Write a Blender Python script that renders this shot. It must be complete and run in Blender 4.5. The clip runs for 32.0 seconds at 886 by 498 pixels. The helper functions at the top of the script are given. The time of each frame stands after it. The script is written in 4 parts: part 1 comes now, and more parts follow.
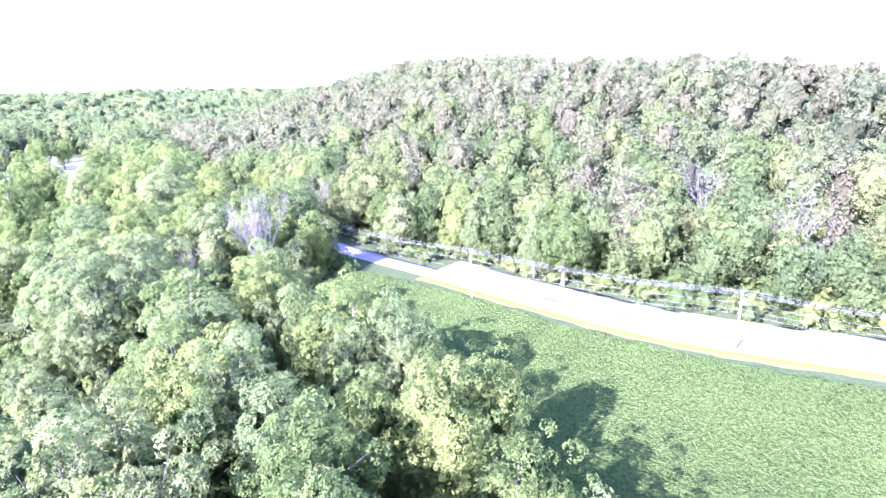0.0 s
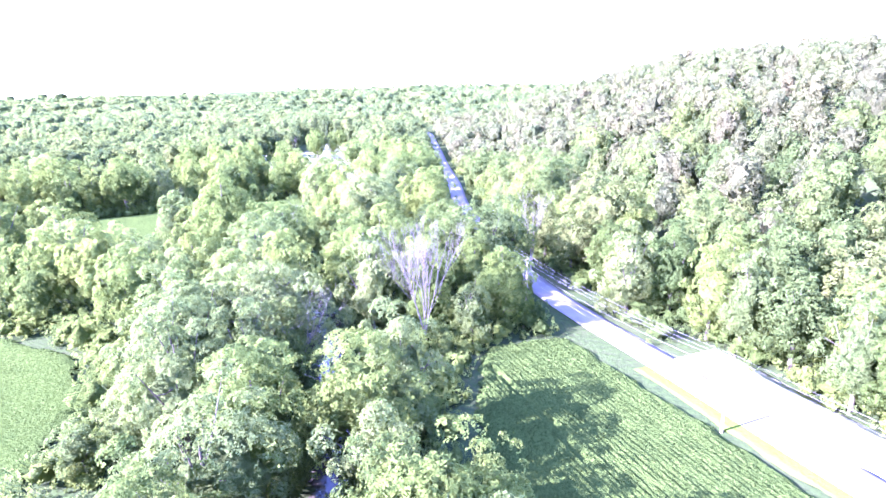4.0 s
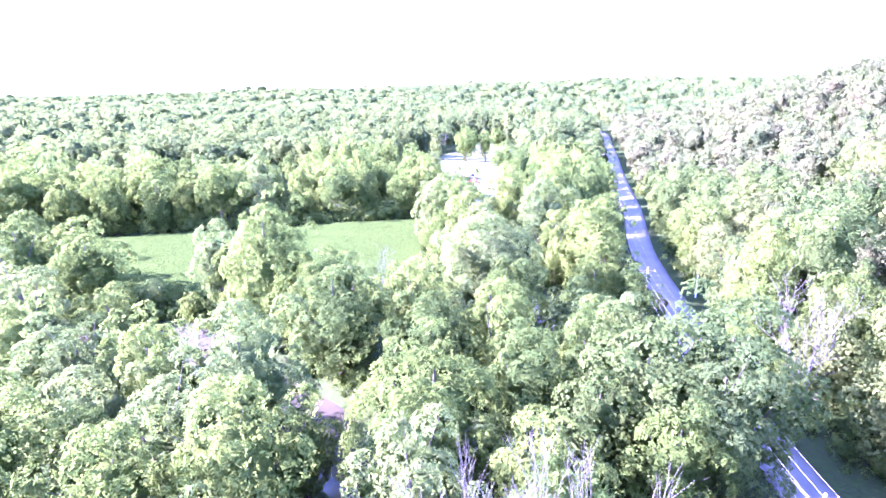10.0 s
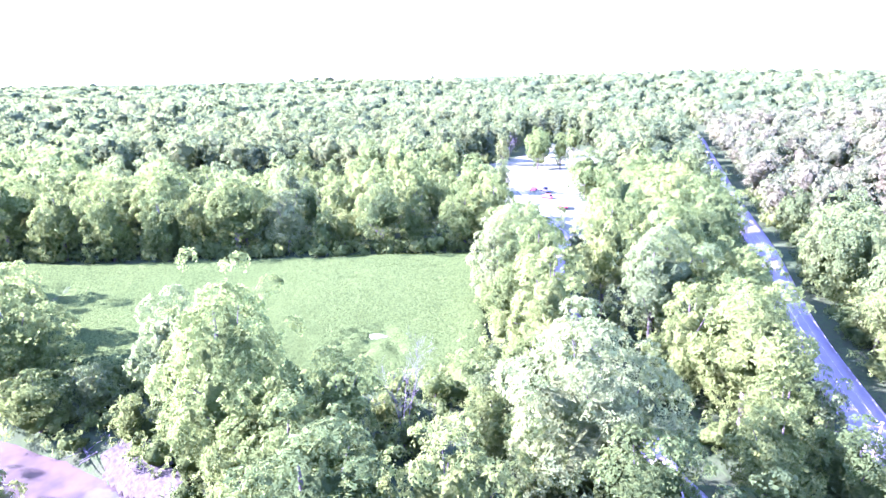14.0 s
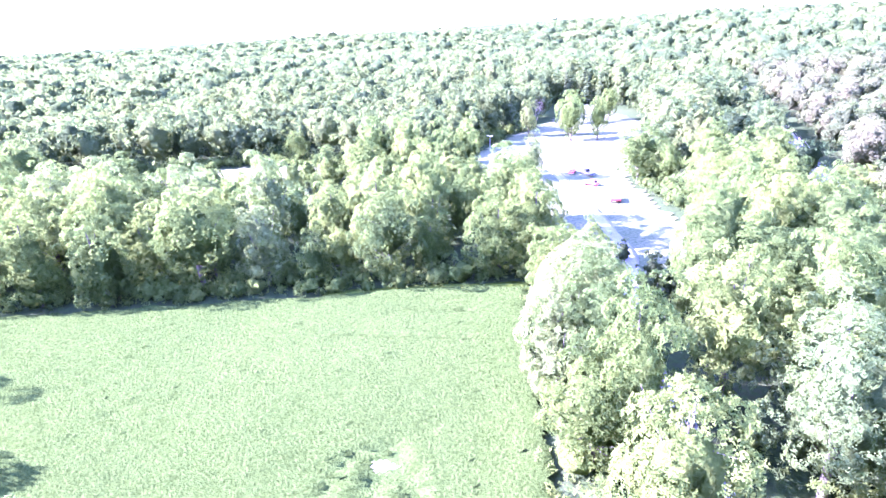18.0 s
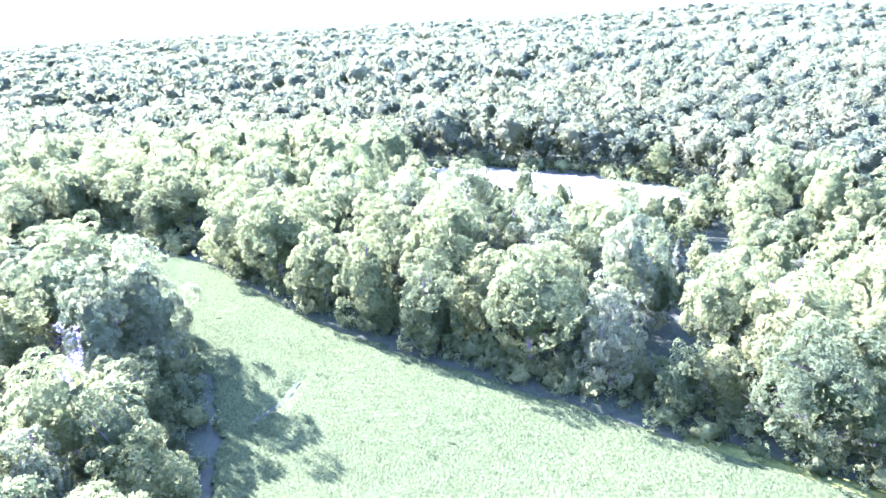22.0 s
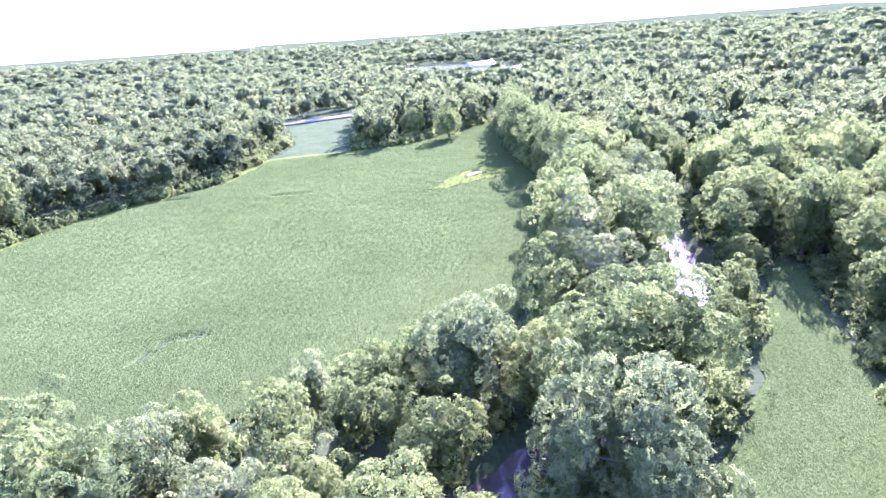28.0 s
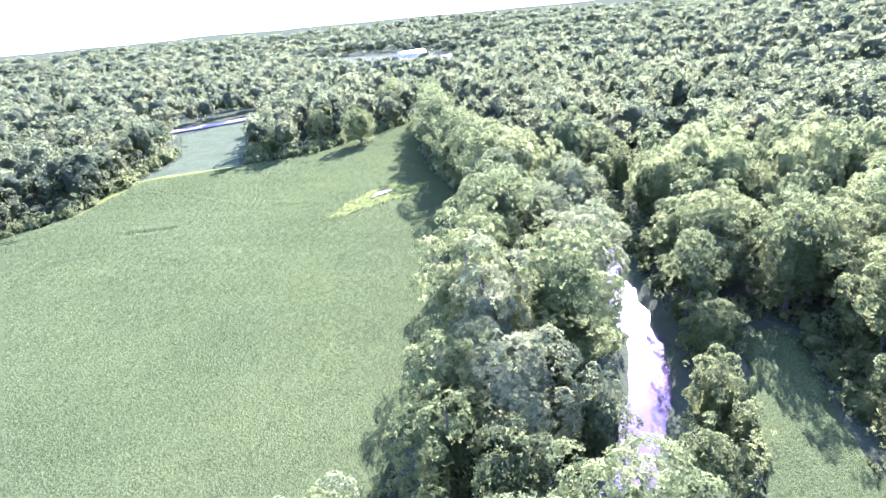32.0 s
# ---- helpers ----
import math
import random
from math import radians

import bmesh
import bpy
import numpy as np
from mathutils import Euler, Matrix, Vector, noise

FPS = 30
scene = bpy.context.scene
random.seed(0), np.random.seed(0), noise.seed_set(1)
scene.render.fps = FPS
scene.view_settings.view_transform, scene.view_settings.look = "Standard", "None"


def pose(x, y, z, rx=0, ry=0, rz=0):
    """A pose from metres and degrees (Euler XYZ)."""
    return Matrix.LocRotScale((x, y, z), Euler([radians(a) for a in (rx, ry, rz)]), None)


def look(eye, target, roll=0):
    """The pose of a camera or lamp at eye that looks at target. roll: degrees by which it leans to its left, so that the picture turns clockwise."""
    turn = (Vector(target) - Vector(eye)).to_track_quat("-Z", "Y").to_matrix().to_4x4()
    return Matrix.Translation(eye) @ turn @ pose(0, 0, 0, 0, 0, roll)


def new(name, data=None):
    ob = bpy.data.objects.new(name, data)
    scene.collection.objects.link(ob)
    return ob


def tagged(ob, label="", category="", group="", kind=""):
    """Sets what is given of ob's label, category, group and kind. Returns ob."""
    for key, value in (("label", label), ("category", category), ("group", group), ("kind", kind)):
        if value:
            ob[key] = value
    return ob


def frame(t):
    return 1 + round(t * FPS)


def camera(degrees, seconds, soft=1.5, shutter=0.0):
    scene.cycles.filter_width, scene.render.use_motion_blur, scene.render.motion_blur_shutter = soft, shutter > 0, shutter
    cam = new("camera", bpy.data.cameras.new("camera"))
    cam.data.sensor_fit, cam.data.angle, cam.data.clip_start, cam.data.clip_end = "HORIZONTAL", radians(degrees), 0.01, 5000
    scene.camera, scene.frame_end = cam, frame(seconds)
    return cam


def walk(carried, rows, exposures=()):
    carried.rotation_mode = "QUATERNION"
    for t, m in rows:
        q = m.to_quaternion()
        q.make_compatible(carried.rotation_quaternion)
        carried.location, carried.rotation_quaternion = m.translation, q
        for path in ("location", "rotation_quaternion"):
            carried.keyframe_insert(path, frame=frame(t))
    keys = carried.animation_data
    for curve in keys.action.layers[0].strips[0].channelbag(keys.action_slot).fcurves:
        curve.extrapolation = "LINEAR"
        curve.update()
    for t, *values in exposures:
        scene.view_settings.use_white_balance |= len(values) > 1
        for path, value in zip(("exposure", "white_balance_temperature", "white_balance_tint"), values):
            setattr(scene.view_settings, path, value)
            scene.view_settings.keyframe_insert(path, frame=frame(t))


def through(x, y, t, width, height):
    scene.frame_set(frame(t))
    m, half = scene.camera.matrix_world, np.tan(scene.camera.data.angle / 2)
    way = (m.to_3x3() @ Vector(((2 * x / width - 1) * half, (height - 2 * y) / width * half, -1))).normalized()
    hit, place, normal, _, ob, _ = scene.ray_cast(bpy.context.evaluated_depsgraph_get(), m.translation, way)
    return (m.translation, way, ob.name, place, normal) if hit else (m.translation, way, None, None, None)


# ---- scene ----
cam = camera(77.1, 32.0)
PATH = [
    (0, (0.01, 0.02, 42.83), (0.164, 9.600, 39.973), -1.51),
    (0.5, (0.95, 5.13, 42.82), (1.104, 14.704, 39.951), -1.54),
    (1, (1.80, 10.15, 42.69), (1.884, 19.733, 39.817), -1.42),
    (1.5, (2.50, 14.99, 42.61), (2.318, 24.573, 39.741), -1.49),
    (2, (2.87, 19.74, 42.51), (2.090, 29.290, 39.662), -1.55),
    (2.5, (3.16, 24.83, 42.47), (1.308, 34.235, 39.606), -1.59),
    (3, (3.97, 29.52, 42.52), (1.075, 38.665, 39.680), -1.92),
    (3.5, (3.84, 34.42, 42.35), (0.158, 43.279, 39.530), -1.68),
    (4, (3.23, 39.43, 42.08), (-0.994, 48.051, 39.273), -1.52),
    (4.5, (1.98, 44.32, 42.00), (-2.635, 52.733, 39.190), -1.26),
    (6.5, (-5.31, 65.05, 40.46), (-11.019, 72.777, 37.683), -1.73),
    (7, (-7.47, 69.38, 40.47), (-13.190, 77.096, 37.688), -1.56),
    (7.5, (-9.80, 73.58, 40.39), (-15.515, 81.301, 37.605), -1.48),
    (8, (-12.37, 77.68, 40.44), (-18.111, 85.376, 37.644), -1.41),
    (8.5, (-15.05, 81.68, 40.50), (-20.882, 89.305, 37.692), -1.42),
    (9, (-17.86, 85.47, 40.53), (-23.863, 92.956, 37.712), -1.38),
    (9.5, (-20.71, 89.41, 40.50), (-26.989, 96.656, 37.675), -1.34),
    (10, (-23.71, 93.12, 40.48), (-30.300, 100.082, 37.649), -1.43),
    (10.5, (-26.75, 96.84, 40.56), (-33.547, 103.598, 37.710), -1.34),
    (11, (-30.04, 100.59, 40.49), (-37.004, 107.163, 37.628), -1.35),
    (11.5, (-33.29, 104.25, 40.50), (-40.385, 110.684, 37.618), -1.29),
    (12, (-36.61, 107.78, 40.45), (-43.772, 114.129, 37.550), -1.37),
    (12.5, (-40.00, 111.34, 40.71), (-47.230, 117.595, 37.777), -1.50),
    (13, (-43.79, 114.68, 40.81), (-51.078, 120.872, 37.881), -1.38),
    (13.5, (-47.81, 118.03, 41.20), (-55.115, 124.194, 38.261), -1.25),
    (14, (-51.37, 121.19, 41.71), (-58.699, 127.324, 38.760), -1.11),
    (14.5, (-54.44, 124.68, 42.48), (-61.791, 130.778, 39.518), -1.09),
    (15, (-58.17, 127.97, 42.95), (-65.529, 134.059, 39.987), -1.15),
    (15.5, (-61.78, 131.46, 43.45), (-69.155, 137.524, 40.485), -1.34),
    (17.5, (-77.11, 142.61, 44.40), (-84.393, 148.389, 40.712), -3.47),
    (18, (-81.32, 143.53, 44.83), (-88.606, 149.282, 41.125), -3.50),
    (18.5, (-85.67, 143.91, 45.87), (-92.951, 149.634, 42.102), -3.39),
    (19, (-89.95, 144.39, 46.97), (-97.245, 150.091, 43.190), -3.34),
    (19.5, (-94.07, 145.30, 48.04), (-101.399, 150.951, 44.252), -3.43),
    (20, (-98.14, 146.28, 48.85), (-105.499, 151.881, 45.039), -3.46),
    (20.5, (-102.34, 147.03, 49.30), (-109.984, 152.233, 45.492), -3.28),
    (21, (-106.20, 147.69, 49.72), (-114.588, 151.604, 45.947), -2.95),
    (21.5, (-110.48, 147.53, 50.34), (-119.449, 149.828, 46.569), -2.52),
    (22, (-114.71, 149.22, 51.68), (-123.905, 149.972, 47.819), -3.25),
    (22.5, (-119.46, 150.90, 52.06), (-128.662, 150.259, 48.201), -3.72),
    (23, (-125.32, 152.36, 51.44), (-134.356, 150.397, 47.640), -3.91),
    (23.5, (-130.26, 153.71, 51.01), (-139.006, 150.605, 47.278), -4.23),
    (24, (-135.09, 153.87, 50.84), (-143.432, 149.776, 47.155), -4.45),
    (24.5, (-140.20, 153.97, 50.57), (-147.982, 148.843, 46.941), -4.65),
    (25, (-145.00, 153.40, 50.64), (-152.124, 147.376, 47.025), -4.69),
    (25.5, (-149.44, 152.47, 50.67), (-155.865, 145.702, 47.069), -4.59),
    (26, (-153.79, 151.17, 50.60), (-159.178, 143.529, 47.037), -4.62),
    (26.5, (-157.39, 149.96, 50.88), (-161.500, 141.561, 47.350), -4.03),
    (28.5, (-171.69, 139.95, 51.54), (-174.249, 131.010, 47.863), -4.29),
    (29, (-174.78, 136.58, 51.58), (-177.308, 127.641, 47.875), -4.38),
    (29.5, (-178.13, 132.83, 51.55), (-180.655, 123.910, 47.801), -4.52),
    (30, (-181.24, 128.95, 51.47), (-183.764, 120.042, 47.694), -4.75),
    (30.5, (-184.38, 124.87, 51.25), (-186.875, 115.960, 47.448), -4.88),
    (31, (-187.40, 120.69, 50.93), (-189.879, 111.784, 47.117), -5.04),
    (31.5, (-190.42, 116.41, 50.83), (-193.227, 107.622, 46.963), -5.24),
    (32, (-193.56, 111.96, 50.56), (-196.949, 103.408, 46.631), -5.33),
]
EXPOSURES = [(0, 4.2, 4950, 73), (2, 4.4, 4950, 73), (9, 4.65, 4950, 78), (15, 4.6, 4900, 81), (19, 4.85, 4850, 85), (21, 5.0, 4800, 90), (22, 4.85, 4800, 92), (24, 4.7, 4800, 94), (26, 4.2, 4920, 88), (28.5, 4.0, 4950, 88), (32, 3.95, 4950, 88)]

walk(cam, [(t, look(eye, target, roll)) for t, eye, target, roll in PATH], EXPOSURES)

# ---- world and sun ----
SUN_ELEV, SUN_AZ = radians(29.9), math.atan2(-0.681, -0.732)
sun_way = Vector((math.sin(SUN_AZ) * math.cos(SUN_ELEV), math.cos(SUN_AZ) * math.cos(SUN_ELEV), math.sin(SUN_ELEV)))
world = bpy.data.worlds.new("summer_sky")
scene.world = world
world.use_nodes = True
wn = world.node_tree
wn.nodes.clear()
sky = wn.nodes.new("ShaderNodeTexSky")
sky.sky_type, sky.sun_disc = "NISHITA", False
sky.sun_elevation, sky.sun_rotation = SUN_ELEV, SUN_AZ % (2 * math.pi)
sky.air_density, sky.dust_density, sky.ozone_density = 1.0, 0.4, 1.7
bg = wn.nodes.new("ShaderNodeBackground")
bg.inputs["Strength"].default_value = 0.125
wout = wn.nodes.new("ShaderNodeOutputWorld")
wn.links.new(sky.outputs[0], bg.inputs[0])
wn.links.new(bg.outputs[0], wout.inputs[0])
sun = new("sun", bpy.data.lights.new("sun", "SUN"))
sun.data.energy, sun.data.angle, sun.data.color = 4.2, radians(0.6), (1.0, 0.95, 0.87)
sun.matrix_world = look((0, 0, 300), Vector((0, 0, 300)) - sun_way)


# ---- materials ----
def material(name, rough=0.8, spec=0.2):
    m = bpy.data.materials.new(name)
    m.use_nodes = True
    t = m.node_tree
    b = t.nodes["Principled BSDF"]
    b.inputs["Roughness"].default_value = rough
    b.inputs["Specular IOR Level"].default_value = spec
    return m, t, b


def node(t, kind, **inputs):
    n = t.nodes.new("ShaderNode" + kind)
    for key, value in inputs.items():
        n.inputs[key].default_value = value
    return n


def ramp(t, fac, *stops):
    r = t.nodes.new("ShaderNodeValToRGB")
    while len(r.color_ramp.elements) < len(stops):
        r.color_ramp.elements.new(0.5)
    for e, (p, c) in zip(r.color_ramp.elements, stops):
        e.position, e.color = p, (*c, 1)
    t.links.new(fac, r.inputs[0])
    return r.outputs[0]


def noise_of(t, scale, detail=3.0, rough=0.6, squash=None):
    co = t.nodes.new("ShaderNodeNewGeometry").outputs["Position"]
    if squash:
        mp = node(t, "Mapping")
        mp.inputs["Scale"].default_value = squash[:3]
        mp.inputs["Rotation"].default_value = (0, 0, squash[3])
        t.links.new(co, mp.inputs[0])
        co = mp.outputs[0]
    n = node(t, "TexNoise", Scale=scale, Detail=detail, Roughness=rough)
    t.links.new(co, n.inputs["Vector"])
    return n.outputs["Fac"]


def mix(t, fac, a, b, how="MIX"):
    m = t.nodes.new("ShaderNodeMix")
    m.data_type, m.blend_type = "RGBA", how
    for value, slot in ((fac, 0), (a, 6), (b, 7)):
        if hasattr(value, "default_value"):
            t.links.new(value, m.inputs[slot])
        elif slot == 0:
            m.inputs[0].default_value = value
        else:
            m.inputs[slot].default_value = (*value, 1)
    return m.outputs[2]


def bump(t, b, height, strength, distance):
    n = node(t, "Bump", Strength=strength, Distance=distance)
    t.links.new(height, n.inputs["Height"])
    t.links.new(n.outputs[0], b.inputs["Normal"])


def ground_like(name, c1, c2, c3, coarse, fine, relief=0.15, rough=0.95, squash=None):
    m, t, b = material(name, rough, 0.0)
    col = ramp(t, noise_of(t, coarse, 4), (0.35, c1), (0.65, c2))
    f = noise_of(t, fine, 4, 0.65, squash)
    t.links.new(mix(t, ramp(t, f, (0.42, (0, 0, 0)), (0.62, (1, 1, 1))), col, c3), b.inputs["Base Color"])
    bump(t, b, f, 0.8, relief)
    return m


def leaf_material(name, dark, mid, light, through=0.35, gaps=0.0, domes=0.0):
    """Leaves: colour varies from tree to tree and from leaf to leaf; some light passes through."""
    m, t, b = material(name, 0.8, 0.0)
    rnd = t.nodes.new("ShaderNodeObjectInfo").outputs["Random"]
    tone = t.nodes.new("ShaderNodeAttribute")
    tone.attribute_name = "tone"
    both = node(t, "Math")
    t.links.new(rnd, both.inputs[0])
    t.links.new(tone.outputs["Fac"], both.inputs[1])
    wrap = t.nodes.new("ShaderNodeMath")
    wrap.operation = "FRACT"
    t.links.new(both.outputs[0], wrap.inputs[0])
    tree = ramp(t, wrap.outputs[0], (0.0, dark), (0.3, mid), (0.62, light), (0.8, mid), (1.0, dark))
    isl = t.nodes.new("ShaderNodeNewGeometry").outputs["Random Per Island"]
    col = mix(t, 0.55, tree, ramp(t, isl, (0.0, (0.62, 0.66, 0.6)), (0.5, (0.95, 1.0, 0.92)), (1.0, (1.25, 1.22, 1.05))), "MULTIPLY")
    # Fine noise in the colour: leaf mottling, its dark end standing for shaded gaps.
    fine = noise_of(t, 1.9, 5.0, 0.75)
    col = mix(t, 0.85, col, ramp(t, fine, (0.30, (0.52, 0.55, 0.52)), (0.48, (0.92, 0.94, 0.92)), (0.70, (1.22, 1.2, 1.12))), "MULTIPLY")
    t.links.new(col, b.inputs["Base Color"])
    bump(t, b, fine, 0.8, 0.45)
    if domes:
        cell = node(t, "TexVoronoi", Scale=domes)
        wob = node(t, "TexNoise", Scale=domes * 1.7, Detail=4.0)
        at = t.nodes.new("ShaderNodeNewGeometry").outputs["Position"]
        t.links.new(at, wob.inputs["Vector"])
        off = t.nodes.new("ShaderNodeVectorMath")
        off.operation = "MULTIPLY_ADD"
        t.links.new(wob.outputs["Color"], off.inputs[0])
        off.inputs[1].default_value = (0.9 / domes,) * 3
        t.links.new(at, off.inputs[2])
        t.links.new(off.outputs[0], cell.inputs["Vector"])
        up = node(t, "Math")
        up.operation = "MULTIPLY_ADD"
        t.links.new(cell.outputs["Distance"], up.inputs[0])
        up.inputs[1].default_value = -1.0
        t.links.new(fine, up.inputs[2])
        bump(t, b, up.outputs[0], 1.0, 1.1 / domes)
    tr = t.nodes.new("ShaderNodeBsdfTranslucent")
    t.links.new(mix(t, 0.5, col, (0.22, 0.30, 0.06)), tr.inputs["Color"])
    ms = t.nodes.new("ShaderNodeMixShader")
    ms.inputs[0].default_value = through
    t.links.new(b.outputs[0], ms.inputs[1])
    t.links.new(tr.outputs[0], ms.inputs[2])
    last = ms.outputs[0]
    if gaps:
        cells = node(t, "TexVoronoi", Scale=gaps)
        t.links.new(t.nodes.new("ShaderNodeNewGeometry").outputs["Position"], cells.inputs["Vector"])
        hole = t.nodes.new("ShaderNodeMath")
        hole.operation = "GREATER_THAN"
        hole.inputs[1].default_value = 0.5
        t.links.new(cells.outputs["Distance"], hole.inputs[0])
        cut = t.nodes.new("ShaderNodeMixShader")
        t.links.new(hole.outputs[0], cut.inputs[0])
        t.links.new(last, cut.inputs[1])
        t.links.new(t.nodes.new("ShaderNodeBsdfTransparent").outputs[0], cut.inputs[2])
        last = cut.outputs[0]
    t.links.new(last, t.nodes["Material Output"].inputs[0])
    return m


GREEN = (0.062, 0.094, 0.026), (0.102, 0.142, 0.032), (0.150, 0.188, 0.042)
GREY = (0.092, 0.130, 0.042), (0.122, 0.160, 0.050), (0.150, 0.184, 0.058)
HILL = (0.064, 0.096, 0.030), (0.096, 0.130, 0.036), (0.132, 0.150, 0.046)
RUSSET = (0.080, 0.100, 0.042), (0.118, 0.113, 0.056), (0.098, 0.124, 0.044)
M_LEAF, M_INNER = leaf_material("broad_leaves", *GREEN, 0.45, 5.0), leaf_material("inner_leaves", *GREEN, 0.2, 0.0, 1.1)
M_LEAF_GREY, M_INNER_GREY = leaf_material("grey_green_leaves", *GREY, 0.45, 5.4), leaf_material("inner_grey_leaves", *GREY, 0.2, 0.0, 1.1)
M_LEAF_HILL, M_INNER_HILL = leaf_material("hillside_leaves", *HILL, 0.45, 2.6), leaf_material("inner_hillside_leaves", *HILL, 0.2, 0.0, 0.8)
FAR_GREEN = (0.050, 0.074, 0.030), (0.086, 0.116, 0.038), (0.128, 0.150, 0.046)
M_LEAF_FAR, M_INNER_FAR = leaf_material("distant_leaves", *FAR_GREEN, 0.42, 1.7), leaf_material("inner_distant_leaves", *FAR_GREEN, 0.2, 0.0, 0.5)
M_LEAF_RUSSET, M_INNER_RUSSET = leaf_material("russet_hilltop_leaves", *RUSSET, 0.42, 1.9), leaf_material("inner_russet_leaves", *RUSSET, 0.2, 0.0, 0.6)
INNER = {M_LEAF_RUSSET: M_INNER_RUSSET, M_LEAF: M_INNER, M_LEAF_GREY: M_INNER_GREY, M_LEAF_HILL: M_INNER_HILL, M_LEAF_FAR: M_INNER_FAR}
M_GRASS = ground_like("pasture_grass", (0.048, 0.064, 0.026), (0.066, 0.076, 0.032), (0.036, 0.052, 0.020), 0.06, 1.4, 0.3)
M_NEEDLE = leaf_material("needles", (0.046, 0.066, 0.030), (0.062, 0.084, 0.034), (0.080, 0.100, 0.042), 0.3)
M_GROUND = ground_like("woodland_floor", (0.026, 0.040, 0.014), (0.042, 0.050, 0.020), (0.036, 0.056, 0.016), 0.05, 1.1, 0.3)
M_MEADOW = ground_like("mown_hay_grass", (0.115, 0.122, 0.052), (0.150, 0.136, 0.072), (0.088, 0.108, 0.040), 0.06, 2.2, 0.08)
M_LAWN = ground_like("dry_lawn", (0.100, 0.112, 0.050), (0.160, 0.150, 0.085), (0.066, 0.086, 0.034), 0.08, 1.5, 0.06)
M_VERGE = ground_like("dry_roadside_grass", (0.34, 0.34, 0.20), (0.42, 0.40, 0.26), (0.24, 0.27, 0.10), 0.12, 0.9, 0.12)
M_ENTRY = ground_like("rough_grass", (0.040, 0.062, 0.018), (0.058, 0.078, 0.026), (0.030, 0.050, 0.015), 0.1, 1.2, 0.2)
M_WEED = ground_like("yellow_weeds", (0.070, 0.098, 0.012), (0.090, 0.116, 0.015), (0.050, 0.080, 0.014), 0.2, 1.6, 0.25)
M_SOIL = ground_like("dry_soil", (0.20, 0.165, 0.13), (0.27, 0.23, 0.185), (0.15, 0.12, 0.09), 0.3, 2.5, 0.06)
M_MUD = ground_like("creek_mud", (0.046, 0.044, 0.030), (0.066, 0.062, 0.042), (0.034, 0.032, 0.022), 0.3, 1.8, 0.12)
M_GRAVEL = ground_like("pale_gravel", (0.22, 0.20, 0.165), (0.29, 0.265, 0.22), (0.16, 0.15, 0.12), 0.2, 6.0, 0.03)


def crop_material():
    m, t, b = material("soybean_leaves", 1.0, 0.0)
    big = ramp(t, noise_of(t, 0.018, 3), (0.35, (0.041, 0.064, 0.014)), (0.68, (0.053, 0.080, 0.017)))
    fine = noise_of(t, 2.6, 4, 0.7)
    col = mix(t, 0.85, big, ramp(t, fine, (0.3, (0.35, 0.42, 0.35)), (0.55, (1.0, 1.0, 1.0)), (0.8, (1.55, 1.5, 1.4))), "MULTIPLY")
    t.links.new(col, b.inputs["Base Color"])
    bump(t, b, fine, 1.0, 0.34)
    return m


def asphalt_material():
    m, t, b = material("worn_asphalt", 0.85, 0.3)
    base = ramp(t, noise_of(t, 0.25, 4), (0.35, (0.135, 0.122, 0.098)), (0.65, (0.172, 0.156, 0.125)))
    grit = noise_of(t, 9.0, 3, 0.7)
    t.links.new(mix(t, 0.5, base, ramp(t, grit, (0.3, (0.6, 0.6, 0.6)), (0.7, (1.3, 1.3, 1.3))), "MULTIPLY"), b.inputs["Base Color"])
    bump(t, b, grit, 0.4, 0.02)
    return m


def water_material():
    m, t, b = material("creek_water", 0.06, 0.32)
    t.links.new(ramp(t, noise_of(t, 0.2, 3), (0.35, (0.03, 0.028, 0.02)), (0.65, (0.06, 0.05, 0.034))), b.inputs["Base Color"])
    bump(t, b, noise_of(t, 1.6, 2), 0.12, 0.08)
    return m


def bark_material(name, c1, c2):
    m, t, b = material(name, 0.9)
    f = noise_of(t, 3.0, 4, 0.7, (1, 1, 0.2, 0))
    t.links.new(ramp(t, f, (0.3, c1), (0.7, c2)), b.inputs["Base Color"])
    bump(t, b, f, 0.8, 0.05)
    return m


def plain(name, colour, rough=0.5, metal=0.0):
    m, t, b = material(name, rough, 0.4)
    b.inputs["Metallic"].default_value = metal
    f = noise_of(t, 4.0, 3)
    c = np.array(colour)
    t.links.new(ramp(t, f, (0.3, tuple(c * 0.85)), (0.7, tuple(np.minimum(c * 1.12, 0.95)))), b.inputs["Base Color"])
    return m


M_CROP, M_ASPHALT, M_WATER = crop_material(), asphalt_material(), water_material()
M_BARK = bark_material("brown_bark", (0.055, 0.046, 0.030), (0.12, 0.105, 0.075))
M_DEAD = bark_material("bleached_dead_wood", (0.065, 0.060, 0.048), (0.145, 0.13, 0.105))
M_POLE = bark_material("weathered_pole_wood", (0.20, 0.14, 0.10), (0.34, 0.26, 0.20))
M_WIRE = plain("aluminium_wire", (0.42, 0.42, 0.40), 0.5, 0.1)
M_METAL = plain("galvanised_metal", (0.5, 0.5, 0.52), 0.4, 0.8)
M_WHITE = plain("white_paint", (0.8, 0.8, 0.78), 0.5)
M_ROOF = plain("grey_shingles", (0.28, 0.28, 0.30), 0.85)
M_GLASS = plain("dark_window_glass", (0.03, 0.035, 0.04), 0.05)
M_RED = plain("red_paint", (0.45, 0.05, 0.05), 0.35)
M_DARK = plain("dark_paint", (0.05, 0.05, 0.06), 0.35)
M_RUBBER = plain("black_rubber", (0.025, 0.025, 0.025), 0.8)
